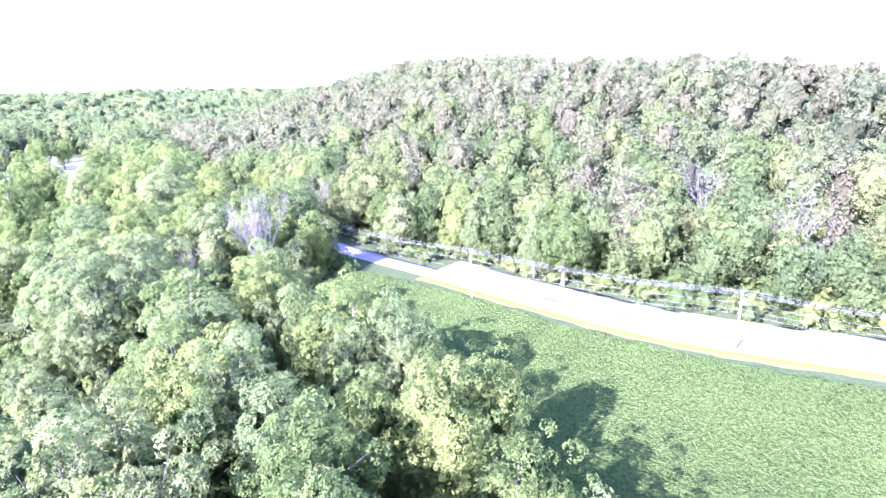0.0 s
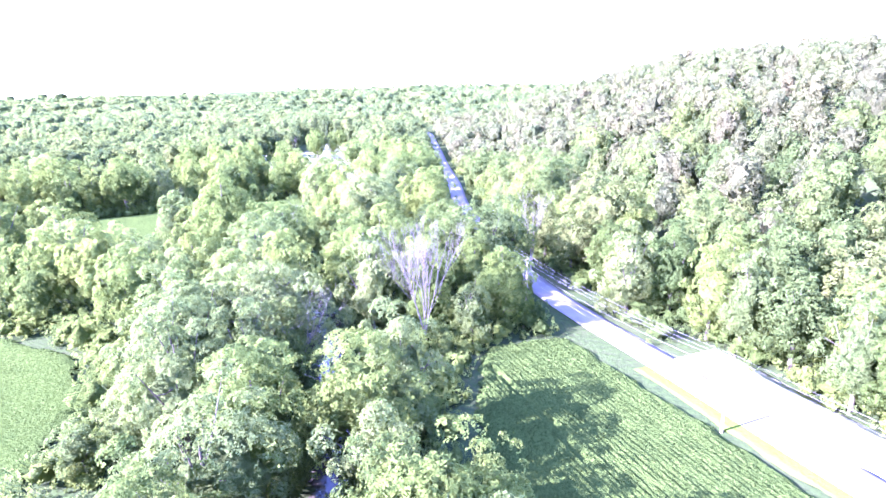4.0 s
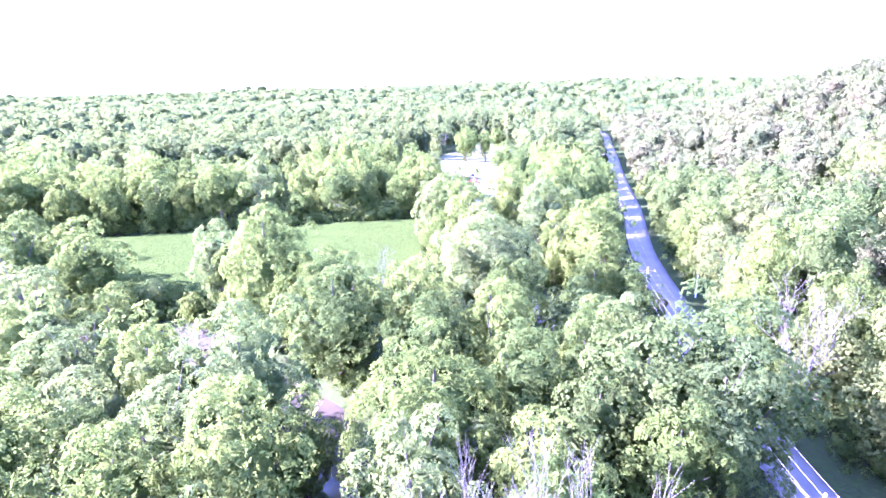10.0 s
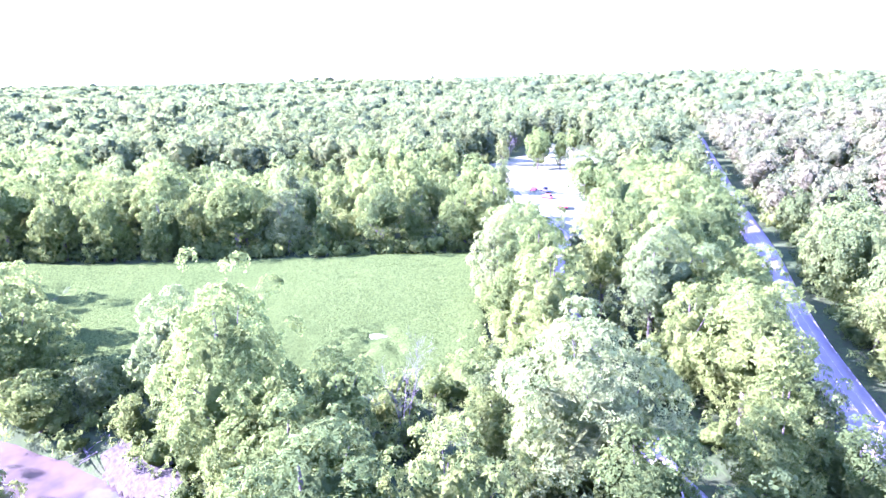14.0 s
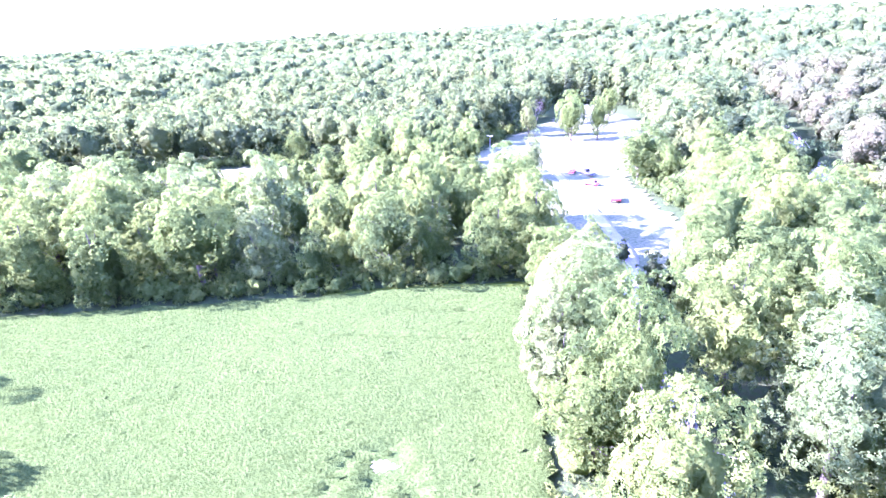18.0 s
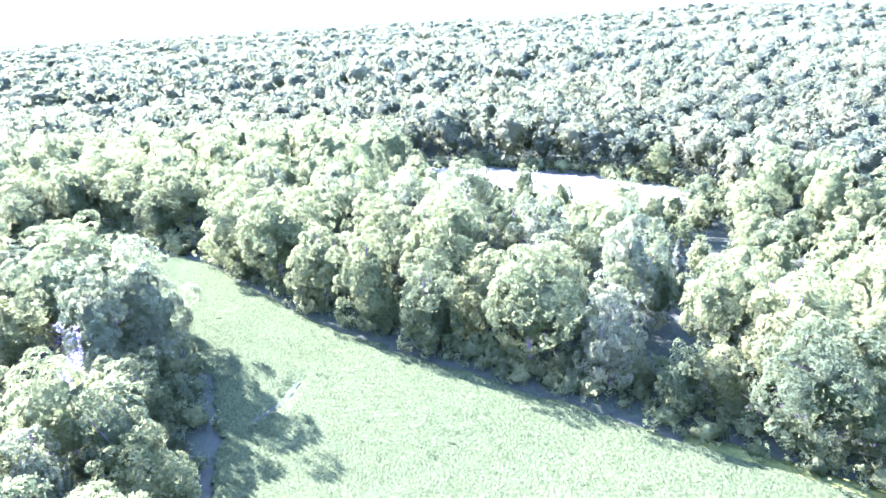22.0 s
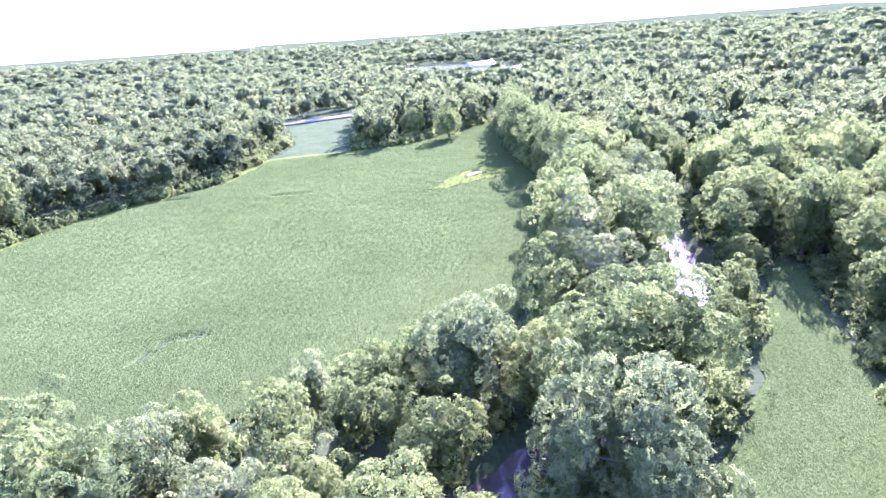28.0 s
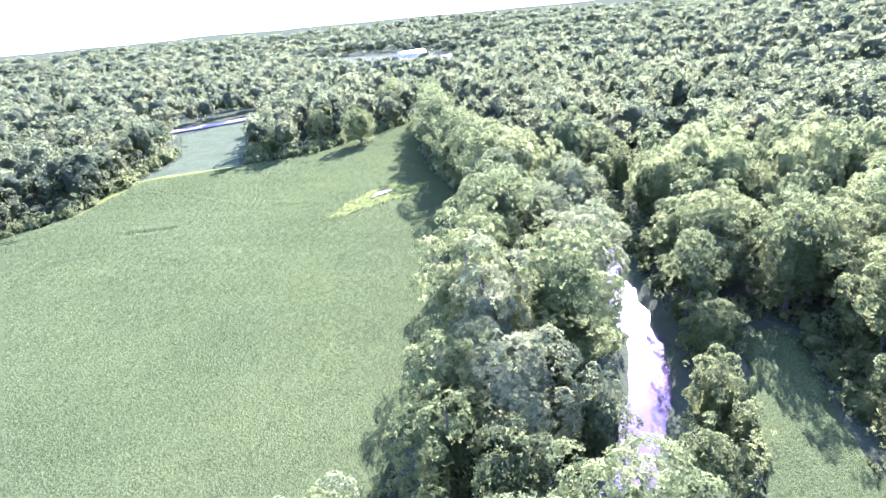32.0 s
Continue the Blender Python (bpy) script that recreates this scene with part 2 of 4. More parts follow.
M_CERAMIC = plain("brown_insulator", (0.12, 0.06, 0.04), 0.3)


# ---- the plan ----
def poly(*xy):
    return np.array(xy, float).reshape(-1, 2)


FIELD_A = poly(-28.1, 118.7, -16.8, 127.1, 9.4, 105.7, 23.4, 92.1, 46.2, 75.6, 63.8, 66.8, 111.7, 46.5, 116.0, -29.3, 44.2, -24.4, 19.3, 16.8, 4.2, 48.5, -11.5, 77.2, -23.2, 101.2)
FIELD_B = poly(-143.4, 211.8, -153.8, 201.3, -167.6, 183.0, -184.9, 160.3, -204.2, 135.9, -211.5, 129.1, -238.5, 106.0, -249.5, 92.0, -256.5, 80.5, -268.0, 67.0, -269.0, 62.0, -263.2, 60.0, -229.2, 91.9, -207.9, 104.5, -192.3, 117.4, -175.9, 122.2, -148.5, 125.8, -139.2, 130.7, -125.4, 147.3, -111.3, 152.9, -106.9, 166.1, -105.6, 176.4, -112.3, 182.2, -129.3, 198.5)
FIELD_C = poly(-55.3, 57.5, -74.1, 80.5, -89.1, 88.7, -111.4, 87.6, -130.2, 74.9, -150.9, 71.8, -178, 61.6, -202, 65.6, -220, 42, -235, 20, -253, -13, -260, -48, -268, -88, -286, -138, -291, -155, -264, -141, -233, -121, -203, -121, -166, -124, -149, -89, -118, -71, -97, -54, -72, -10)
HAY = poly(-245.2, 223.6, -262.7, 238.5, -290.5, 213.5, -310.9, 183.1, -319.2, 153.0, -302.7, 149.6, -278.0, 179.2, -255.0, 205.2)
LAWN = poly(-127.4, 220.1, -121.4, 226.8, -136.4, 259.1, -167.9, 283.5, -192.5, 323.3, -218.1, 371.3, -278.1, 412.1, -291.0, 403.6, -258.0, 351.8, -247.9, 315.2, -233.0, 274.9, -195.1, 254.0, -164.5, 239.8, -143.5, 229.8)
ENTRY = poly(-164, -123, -203, -122, -209, -150, -216, -180, -226, -238, -200, -238, -180, -225, -180, -165)
FAR_FIELD = poly(-315, -640, -330, -500, -405, -385, -470, -380, -520, -480, -500, -640, -420, -700)
ROAD = poly(182.3, 32.3, 103.5, 57.8, 66.9, 74.4, 41.4, 87.1, 25.0, 100.2, 3.6, 120.0, -21.6, 143.1, -39.5, 163.9, -52.6, 183.3, -69.4, 208.1, -80.4, 226.1, -98.5, 260.6, -111.0, 282.6, -132.2, 319.2, -187.6, 418.8, -255.3, 531.0, -397.2, 690.9, -577.2, 850.9)
DRIVE = poly(-48.9, 172.4, -58.4, 166.4, -71.8, 170.6, -88.9, 183.2, -108.8, 199.4, -124.7, 215.5, -137.5, 234.8, -152.4, 247.9, -176.6, 266.9, -203.7, 286.0)
HIGHWAY = poly(-60, -218, -120, -230, -205, -246, -246, -254, -289, -262, -400, -283)
CREEK = poly(59.5, -53.7, 33.6, -14.9, 13.7, 14.3, -6.0, 39.6, -25.8, 70.8, -41.4, 95.2, -55.0, 111.2, -64.7, 122.1, -82.3, 127.1, -100.2, 125.3, -120.5, 118.5, -149.5, 103.3, -180.3, 95.5, -205.8, 87.8, -227.1, 75.3, -241.0, 64.9, -249.9, 53.4, -263, 28, -277, -2, -283, -50, -292, -98, -305, -160, -330, -230)


def smooth_line(p, step):
    """The line through the points, rounded, in even steps."""
    p = np.vstack([2 * p[0] - p[1], p, 2 * p[-1] - p[-2]])
    out = []
    for i in range(1, len(p) - 2):
        n = max(2, int(np.hypot(*(p[i + 1] - p[i])) / step))
        for u in np.linspace(0, 1, n, endpoint=False):
            a, b, c, d = p[i - 1 : i + 3]
            out.append(0.5 * (2 * b + (c - a) * u + (2 * a - 5 * b + 4 * c - d) * u**2 + (3 * b - a - 3 * c + d) * u**3))
    return np.array(out + [p[-2]])


ROAD_LINE, DRIVE_LINE, CREEK_LINE, HIGHWAY_LINE = (smooth_line(p, 3.0) for p in (ROAD, DRIVE, CREEK, HIGHWAY))


def inside(p, shape):
    """Which of the points lie within the outline."""
    x, y = p[:, 0], p[:, 1]
    hit = np.zeros(len(p), bool)
    for (x0, y0), (x1, y1) in zip(shape, np.roll(shape, -1, 0)):
        cross = (y0 > y) != (y1 > y)
        with np.errstate(divide="ignore", invalid="ignore"):
            hit ^= cross & (x < (x1 - x0) * (y - y0) / (y1 - y0) + x0)
    return hit


def off_line(p, line):
    """Distance from each point to a line, and the side (positive: to the right of its way)."""
    best, side = np.full(len(p), 1e9), np.zeros(len(p))
    for a, b in zip(line[:-1], line[1:]):
        ab = b - a
        u = (((p - a) @ ab) / (ab @ ab)).clip(0, 1)
        off = p - a - u[:, None] * ab
        d = np.hypot(off[:, 0], off[:, 1])
        near = d < best
        best[near] = d[near]
        side[near] = np.sign(ab[1] * off[near, 0] - ab[0] * off[near, 1])
    return best, side


def ease(a, b, x):
    u = np.clip((x - a) / (b - a), 0, 1)
    return u * u * (3 - 2 * u)


def waves(x, y, scale, seed):
    r = np.random.RandomState(seed)
    out = 0
    for k in range(6):
        a, f, ph = r.uniform(0, 6.28), scale * r.uniform(0.6, 1.8), r.uniform(0, 6.28)
        out = out + np.sin((x * math.cos(a) + y * math.sin(a)) * 6.28 / f + ph)
    return out / 6


ROAD_COARSE = smooth_line(ROAD, 14.0)
CREEK_COARSE = smooth_line(CREEK, 6.0)


def height(p):
    """The lie of the land: a flat valley floor, a steep wooded hill beside the road, hills all round."""
    x, y = p[:, 0], p[:, 1]
    d, side = off_line(p, ROAD_COARSE)
    d = d * side
    hill = (47 - 0.10 * np.clip(x, 0, 220) + 4 * waves(x, y, 160, 3)) * ease(9, 165, d) * (1 - 0.85 * ease(390, 640, y))
    west = 9 * ease(310, 680, -x + 0.15 * (y - 100)) * ease(-1000, -300, y) * (1 - 0.7 * ease(250, 600, y))
    north = 4 * ease(440, 1000, y)
    r = np.hypot(x + 130, y - 100)
    far = 24 * ease(750, 1900, r) * (1 + 0.45 * waves(x, y, 900, 5)) + 3.5 * waves(x, y, 220, 6) * ease(330, 700, r)
    south = 26 * ease(250, 900, x - 40 + 0.2 * y) * ease(100, -100, y)
    h = np.maximum(hill, 0) + west + north + far + south
    bank, _ = off_line(p, CREEK_COARSE)
    wide = 1.3 + 0.95 * ease(-155, -135, x) * ease(-62, -82, x)
    return h - 2.4 * ease(3.3 * wide, 1.35 * wide, bank)


# ---- building helpers ----
def mesh_of(name, verts, faces, mat=None, smooth=False, tone=None, inner=None):
    """A mesh from arrays of corners and of equal-sided faces."""
    verts, faces = np.asarray(verts, np.float32), np.asarray(faces, np.int32)
    me = bpy.data.meshes.new(name)
    me.vertices.add(len(verts))
    me.vertices.foreach_set("co", verts.ravel())
    me.loops.add(faces.size)
    me.loops.foreach_set("vertex_index", faces.ravel())
    me.polygons.add(len(faces))
    me.polygons.foreach_set("loop_start", np.arange(len(faces), dtype=np.int32) * faces.shape[1])
    if smooth:
        me.polygons.foreach_set("use_smooth", np.ones(len(faces), bool))
    if mat:
        me.materials.append(mat)
    if inner is not None:
        me.materials.append(INNER[mat])
        me.polygons.foreach_set("material_index", np.asarray(inner, np.int32))
    me.update(calc_edges=True)
    if tone is not None:
        at = me.attributes.new("tone", "FLOAT", "POINT")
        at.data.foreach_set("value", np.asarray(tone, np.float32))
    return me


def part(name, me, parent, label=""):
    ob = new(name, me)
    ob.parent = parent
    return tagged(ob, label) if label else ob


def bm_mesh(name, bm, mat):
    me = bpy.data.meshes.new(name)
    bm.to_mesh(me)
    bm.free()
    me.materials.append(mat)
    return me


def tube(points, radii, sides=6):
    """Corners and quads of a tapered tube along points."""
    pts, V, F = np.asarray(points, float), [], []
    for i, p in enumerate(pts):
        way = pts[min(i + 1, len(pts) - 1)] - pts[max(i - 1, 0)]
        way = way / (np.linalg.norm(way) + 1e-9)
        a = np.cross(way, (0.0, 1.0, 0.0) if abs(way[2]) > 0.7 else (0.0, 0.0, 1.0))
        a /= np.linalg.norm(a) + 1e-9
        b = np.cross(way, a)
        for k in range(sides):
            an = 6.2832 * k / sides
            V.append(p + radii[i] * (math.cos(an) * a + math.sin(an) * b))
    for i in range(len(pts) - 1):
        for k in range(sides):
            q = (k + 1) % sides
            F.append((i * sides + k, i * sides + q, (i + 1) * sides + q, (i + 1) * sides + k))
    return np.array(V), np.array(F)


def joined(pieces):
    V, F, n = [], [], 0
    for v, f in pieces:
        V.append(v)
        F.append(np.asarray(f) + n)
        n += len(v)
    return np.vstack(V), np.vstack(F)


def box_of(x0, x1, y0, y1, z0, z1):
    v = np.array([(x, y, z) for z in (z0, z1) for x, y in ((x0, y0), (x1, y0), (x1, y1), (x0, y1))], float)
    f = np.array([(3, 2, 1, 0), (4, 5, 6, 7), (0, 1, 5, 4), (1, 2, 6, 5), (2, 3, 7, 6), (3, 0, 4, 7)])
    return v, f


def ribbon(line, left, right, lift, wobble=0.0, drop=0.5):
    """A raised band along a line: its top follows the ground and its edges go down into it."""
    r = np.random.RandomState(4)
    way = np.gradient(line, axis=0)
    way /= np.hypot(way[:, 0], way[:, 1])[:, None]
    side = np.stack([way[:, 1], -way[:, 0]], 1)
    cols = []
    for k, off in enumerate((-left, -left, -left * 0.75 + right * 0.25, (right - left) / 2, right * 0.75 - left * 0.25, right, right)):
        w = wobble * r.uniform(-1, 1, len(line)) if k in (0, 1, 5, 6) else 0
        p = line + side * (off + w)[:, None] if wobble and k in (0, 1, 5, 6) else line + side * off
        cols.append(p)
    mid = height(line)
    z = [mid + lift - (drop if k in (0, 6) else 0.0) for k in range(7)]
    V = np.stack([np.column_stack([c, zz]) for c, zz in zip(cols, z)], 1).reshape(-1, 3)
    F = [(i * 7 + k, i * 7 + k + 1, i * 7 + k + 8, i * 7 + k + 7) for i in range(len(line) - 1) for k in range(6)]
    return V, np.array(F)


def sheet(shape, step, lift, rough_edge=1.2, seed=1, relief=0.06):
    """A sheet over an outline that lies on the ground, with an uneven edge."""
    lo, hi = shape.min(0) - 2, shape.max(0) + 2
    xs, ys = np.arange(lo[0], hi[0], step), np.arange(lo[1], hi[1], step)
    gx, gy = np.meshgrid(xs, ys)
    p = np.column_stack([gx.ravel(), gy.ravel()])
    q = p + rough_edge * np.column_stack([waves(p[:, 0], p[:, 1], 7, seed), waves(p[:, 0], p[:, 1], 7, seed + 1)])
    ok = inside(q, shape).reshape(gx.shape)
    r = np.random.RandomState(seed)
    z = height(p) + lift + relief * r.uniform(-1, 1, len(p))
    n = len(xs)
    i, j = np.nonzero(ok[:-1, :-1] & ok[1:, :-1] & ok[:-1, 1:] & ok[1:, 1:])
    a = i * n + j
    F = np.column_stack([a, a + 1, a + n + 1, a + n])
    used, back = np.unique(F, return_inverse=True)
    return np.column_stack([p, z])[used], back.reshape(-1, 4)


# ---- the ground ----
def spread(lo, hi, step, far):
    """Even steps from lo to hi, then ever longer ones out to far."""
    mid = list(np.arange(lo, hi + step, step))
    down, up, s = [lo], [mid[-1]], step
    while up[-1] < far or down[-1] > -far:
        s *= 1.13
        up.append(up[-1] + s)
        down.append(down[-1] - s)
    return np.array(down[:0:-1] + mid + up[1:])


gx, gy = np.meshgrid(spread(-320, 110, 4.0, 4200), spread(-150, 470, 4.0, 4200))
flat = np.column_stack([gx.ravel(), gy.ravel()])
n = gx.shape[1]
a = (np.arange(gx.shape[0] - 1)[:, None] * n + np.arange(n - 1)).ravel()
rough = np.random.RandomState(2).uniform(-0.12, 0.0, len(flat))
ground = new("ground", mesh_of("ground", np.column_stack([flat, height(flat) + rough]), np.column_stack([a, a + 1, a + n + 1, a + n]), M_GROUND, True))
tagged(ground, "green and brown woodland floor of a valley between wooded hills", "ground", kind="structure")

for name, shape, mat, lift, text in (
    ("hay_meadow", HAY, M_MEADOW, 0.12, "pale mown hay meadow beyond the tree row"),
    ("lawn", LAWN, M_LAWN, 0.12, "dry sunlit farmyard lawn with tree shadows on it"),
    ("meadow_entry", ENTRY, M_ENTRY, 0.12, "grassy field entry beside the tree island"),
    ("far_field", FAR_FIELD, M_GRASS, 1.2, "pale green field far down the valley"),
):
    step = 12.0 if name == "far_field" else 2.5
    tagged(new(name, mesh_of(name, *sheet(shape, step, lift), mat, True)), text, "meadow", kind="structure")

V, F = ribbon(ROAD_LINE, 2.9, 2.9, 0.10, 0.0, 0.006)
tagged(new("road", mesh_of("road", V, F, M_ASPHALT)), "narrow worn asphalt country road between woods and field", "road", kind="structure")
open_road = ROAD_LINE[ROAD_LINE[:, 0] > -1]
V, F = ribbon(open_road, -2.4, 11.0, 0.106, 0.4, 0.1)
tagged(new("roadside_verge", mesh_of("roadside_verge", V, F, M_VERGE, True)), "pale dry grass and gravel verge on the hill side of the road", "verge", kind="structure")
V, F = ribbon(open_road, 5.2, -1.8, 0.09, 0.5)
tagged(new("field_verge", mesh_of("field_verge", V, F, M_WEED, True)), "yellow-green grass strip between road and bean field", "verge", kind="structure")
V, F = ribbon(DRIVE_LINE, 1.5, 1.5, 0.16, 0.25)
tagged(new("driveway", mesh_of("driveway", V, F, M_GRAVEL)), "pale gravel driveway winding through trees to the farm", "driveway", kind="structure")
V, F = ribbon(HIGHWAY_LINE, 4.5, 4.5, 0.9)
tagged(new("highway", mesh_of("highway", V, F, M_GRAVEL)), "pale straight road on a low bank beyond the field", "road", kind="structure")
way = np.gradient(CREEK_LINE, axis=0)
way = np.column_stack([way[:, 1], -way[:, 0]]) / np.hypot(way[:, 0], way[:, 1])[:, None]
V = np.stack([np.column_stack([CREEK_LINE + way * k, np.full(len(way), -1.45)]) for k in (-5.4, -1.8, 1.8, 5.4)], 1).reshape(-1, 3)
F = np.array([(i * 4 + k, i * 4 + k + 4, i * 4 + k + 5, i * 4 + k + 1) for i in range(len(way) - 1) for k in range(3)])
tagged(new("water", mesh_of("water", V, F, M_WATER, True)), "shallow brown creek water shining between wooded banks", "creek", kind="structure")


# ---- the bean fields: rows of leafy plants ----
def crop(shape, angle, seed, tracks=(), row=0.76, along=1.1):
    """Crop rows as one relief: ridges of plants with furrows between, left bare along the wheel tracks."""
    c, s = math.cos(angle), math.sin(angle)
    turn = np.array([[c, s], [-s, c]])
    q = shape @ turn.T
    us, vs = np.arange(q[:, 0].min() - 3, q[:, 0].max() + 3, along), np.arange(q[:, 1].min() - 3, q[:, 1].max() + 3, row / 2)
    gu, gv = np.meshgrid(us, vs)
    r = np.random.RandomState(seed)
    ju, jv = r.uniform(-0.5, 0.5, gu.shape) * along, r.uniform(-0.07, 0.07, gu.shape)
    p = np.column_stack([(gu + ju).ravel(), (gv + jv).ravel()]) @ turn
    edge = p + 1.0 * np.column_stack([waves(p[:, 0], p[:, 1], 6, seed), waves(p[:, 0], p[:, 1], 6, seed + 1)])
    ok = inside(edge, shape)
    bare = np.zeros(len(p))
    for line, width in tracks:
        d, _ = off_line(p, np.array(line, float))
        bare = np.maximum(bare, ease(width * 1.3, width * 0.6, d + 0.3 * r.uniform(-1, 1, len(p))))
    ok = ok.reshape(gu.shape)
    ridge = (np.arange(len(vs)) % 2)[:, None] * 0.42
    z = 0.52 + ridge + 0.10 * waves(p[:, 0], p[:, 1], 14, seed + 3).reshape(gu.shape) + r.uniform(-0.12, 0.12, gu.shape)
    rim, _ = off_line(edge, np.vstack([shape, shape[:1]]))
    z = z * (1 - 0.9 * bare.reshape(gu.shape)) * (0.1 + 0.9 * ease(0, 1.5, rim)).reshape(gu.shape)
    n = len(us)
    i, j = np.nonzero(ok[:-1, :-1] & ok[1:, :-1] & ok[:-1, 1:] & ok[1:, 1:])
    a = i * n + j
    F = np.column_stack([a, a + 1, a + n + 1, a + n])
    used, back = np.unique(F, return_inverse=True)
    return np.column_stack([p, z.ravel()])[used], back.reshape(-1, 4)


TRACKS_A = [([(-24.2, 111.0), (-14.7, 103.1), (-7.0, 95.2)], 0.5)]
TRACKS_B = [
    ([(-118.9, 160.7), (-122.8, 164.6), (-126.6, 167.9)], 0.95), ([(-116.8, 166.4), (-121.6, 168.4), (-126.0, 169.9)], 0.9), ([(-122.7, 166.5), (-124.1, 168.0)], 1.5),
    ([(-127.7, 165.2), (-124.9, 159.9)], 0.6), ([(-180.7, 126.3), (-184.6, 129.9), (-189.5, 131.5)], 1.1), ([(-135.4, 193.2), (-145.7, 184.2), (-154.0, 176.9)], 0.3), ([(-142.0, 199.0), (-151.3, 191.0)], 0.35),
]
TRACKS_C = [([(-117, -69), (-127, -73), (-136, -72)], 1.6), ([(-166, -58), (-178, -55)], 0.95), ([(-139, 45), (-144, 39), (-150, 40)], 0.9)]
for name, shape, angle, tracks, text in (
    ("bean_field", FIELD_A, radians(-41), TRACKS_A, "green bean field beside the road, partly in tree shadow"),
    ("bean_field", FIELD_B, radians(52), TRACKS_B, "pale green bean field in planted rows between tree belts"),
    ("bean_field", FIELD_C, radians(58), TRACKS_C, "large even green bean field in fine planted rows"),
):
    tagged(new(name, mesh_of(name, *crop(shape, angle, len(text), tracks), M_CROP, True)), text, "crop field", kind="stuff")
# Ribbons of dark ground along the grooves stand in for the shade in them.
for line, width in TRACKS_B[4:5] + TRACKS_C[:3]:
    V, F = ribbon(smooth_line(np.array(line, float), 1.0), width * 0.45, width * 0.45, 0.14, 0.12, 0.3)
    tagged(new("wheel_rut", mesh_of("wheel_rut", V, F, M_GROUND, True)), "narrow trodden rut between bean plants, its shade laid in as dark ground", "wheel track", kind="structure")


# ---- trees ----
def leaf_cards(pos, normal, size, r, stretch=1.35):
    """Bent leaf sprays: one quad each, facing about along the normal."""
    n = len(pos)
    normal = normal / (np.linalg.norm(normal, axis=1, keepdims=True) + 1e-9)
    t = r.normal(size=(n, 3))
    t -= (t * normal).sum(1, keepdims=True) * normal
    t /= np.linalg.norm(t, axis=1, keepdims=True) + 1e-9
    b = np.cross(normal, t)
    s = (size * r.uniform(0.65, 1.35, n))[:, None]
    droop = normal * s * 0.28
    V = np.stack([pos - t * s * stretch / 2 - droop, pos + b * s * 0.5, pos + t * s * stretch / 2 - droop, pos - b * s * 0.5], 1)
    return V.reshape(-1, 3), np.arange(4 * n).reshape(-1, 4)


def ball(cuts):
    """Corners and quads of a rounded cube."""
    V, F = [], []
    ticks = np.linspace(-1, 1, cuts + 1)
    for axis in range(3):
        for sign in (-1, 1):
            n0 = len(V)
            for i in ticks:
                for j in ticks:
                    q = [0.0, 0.0, 0.0]
                    q[axis], q[(axis + 1) % 3], q[(axis + 2) % 3] = sign, i * sign, j
                    V.append(Vector(q).normalized()[:])
            F += [(n0 + (cuts + 1) * i + j, n0 + (cuts + 1) * i + j + 1, n0 + (cuts + 1) * (i + 1) + j + 1, n0 + (cuts + 1) * (i + 1) + j) for i in range(cuts) for j in range(cuts)]
    V, F = np.array(V), np.array(F)[:, ::-1]
    keys, back = np.unique(V.round(4), axis=0, return_inverse=True)
    return keys, back.ravel()[F]


BALLS = {n: ball(n) for n in (2, 3, 4, 6, 8, 12)}


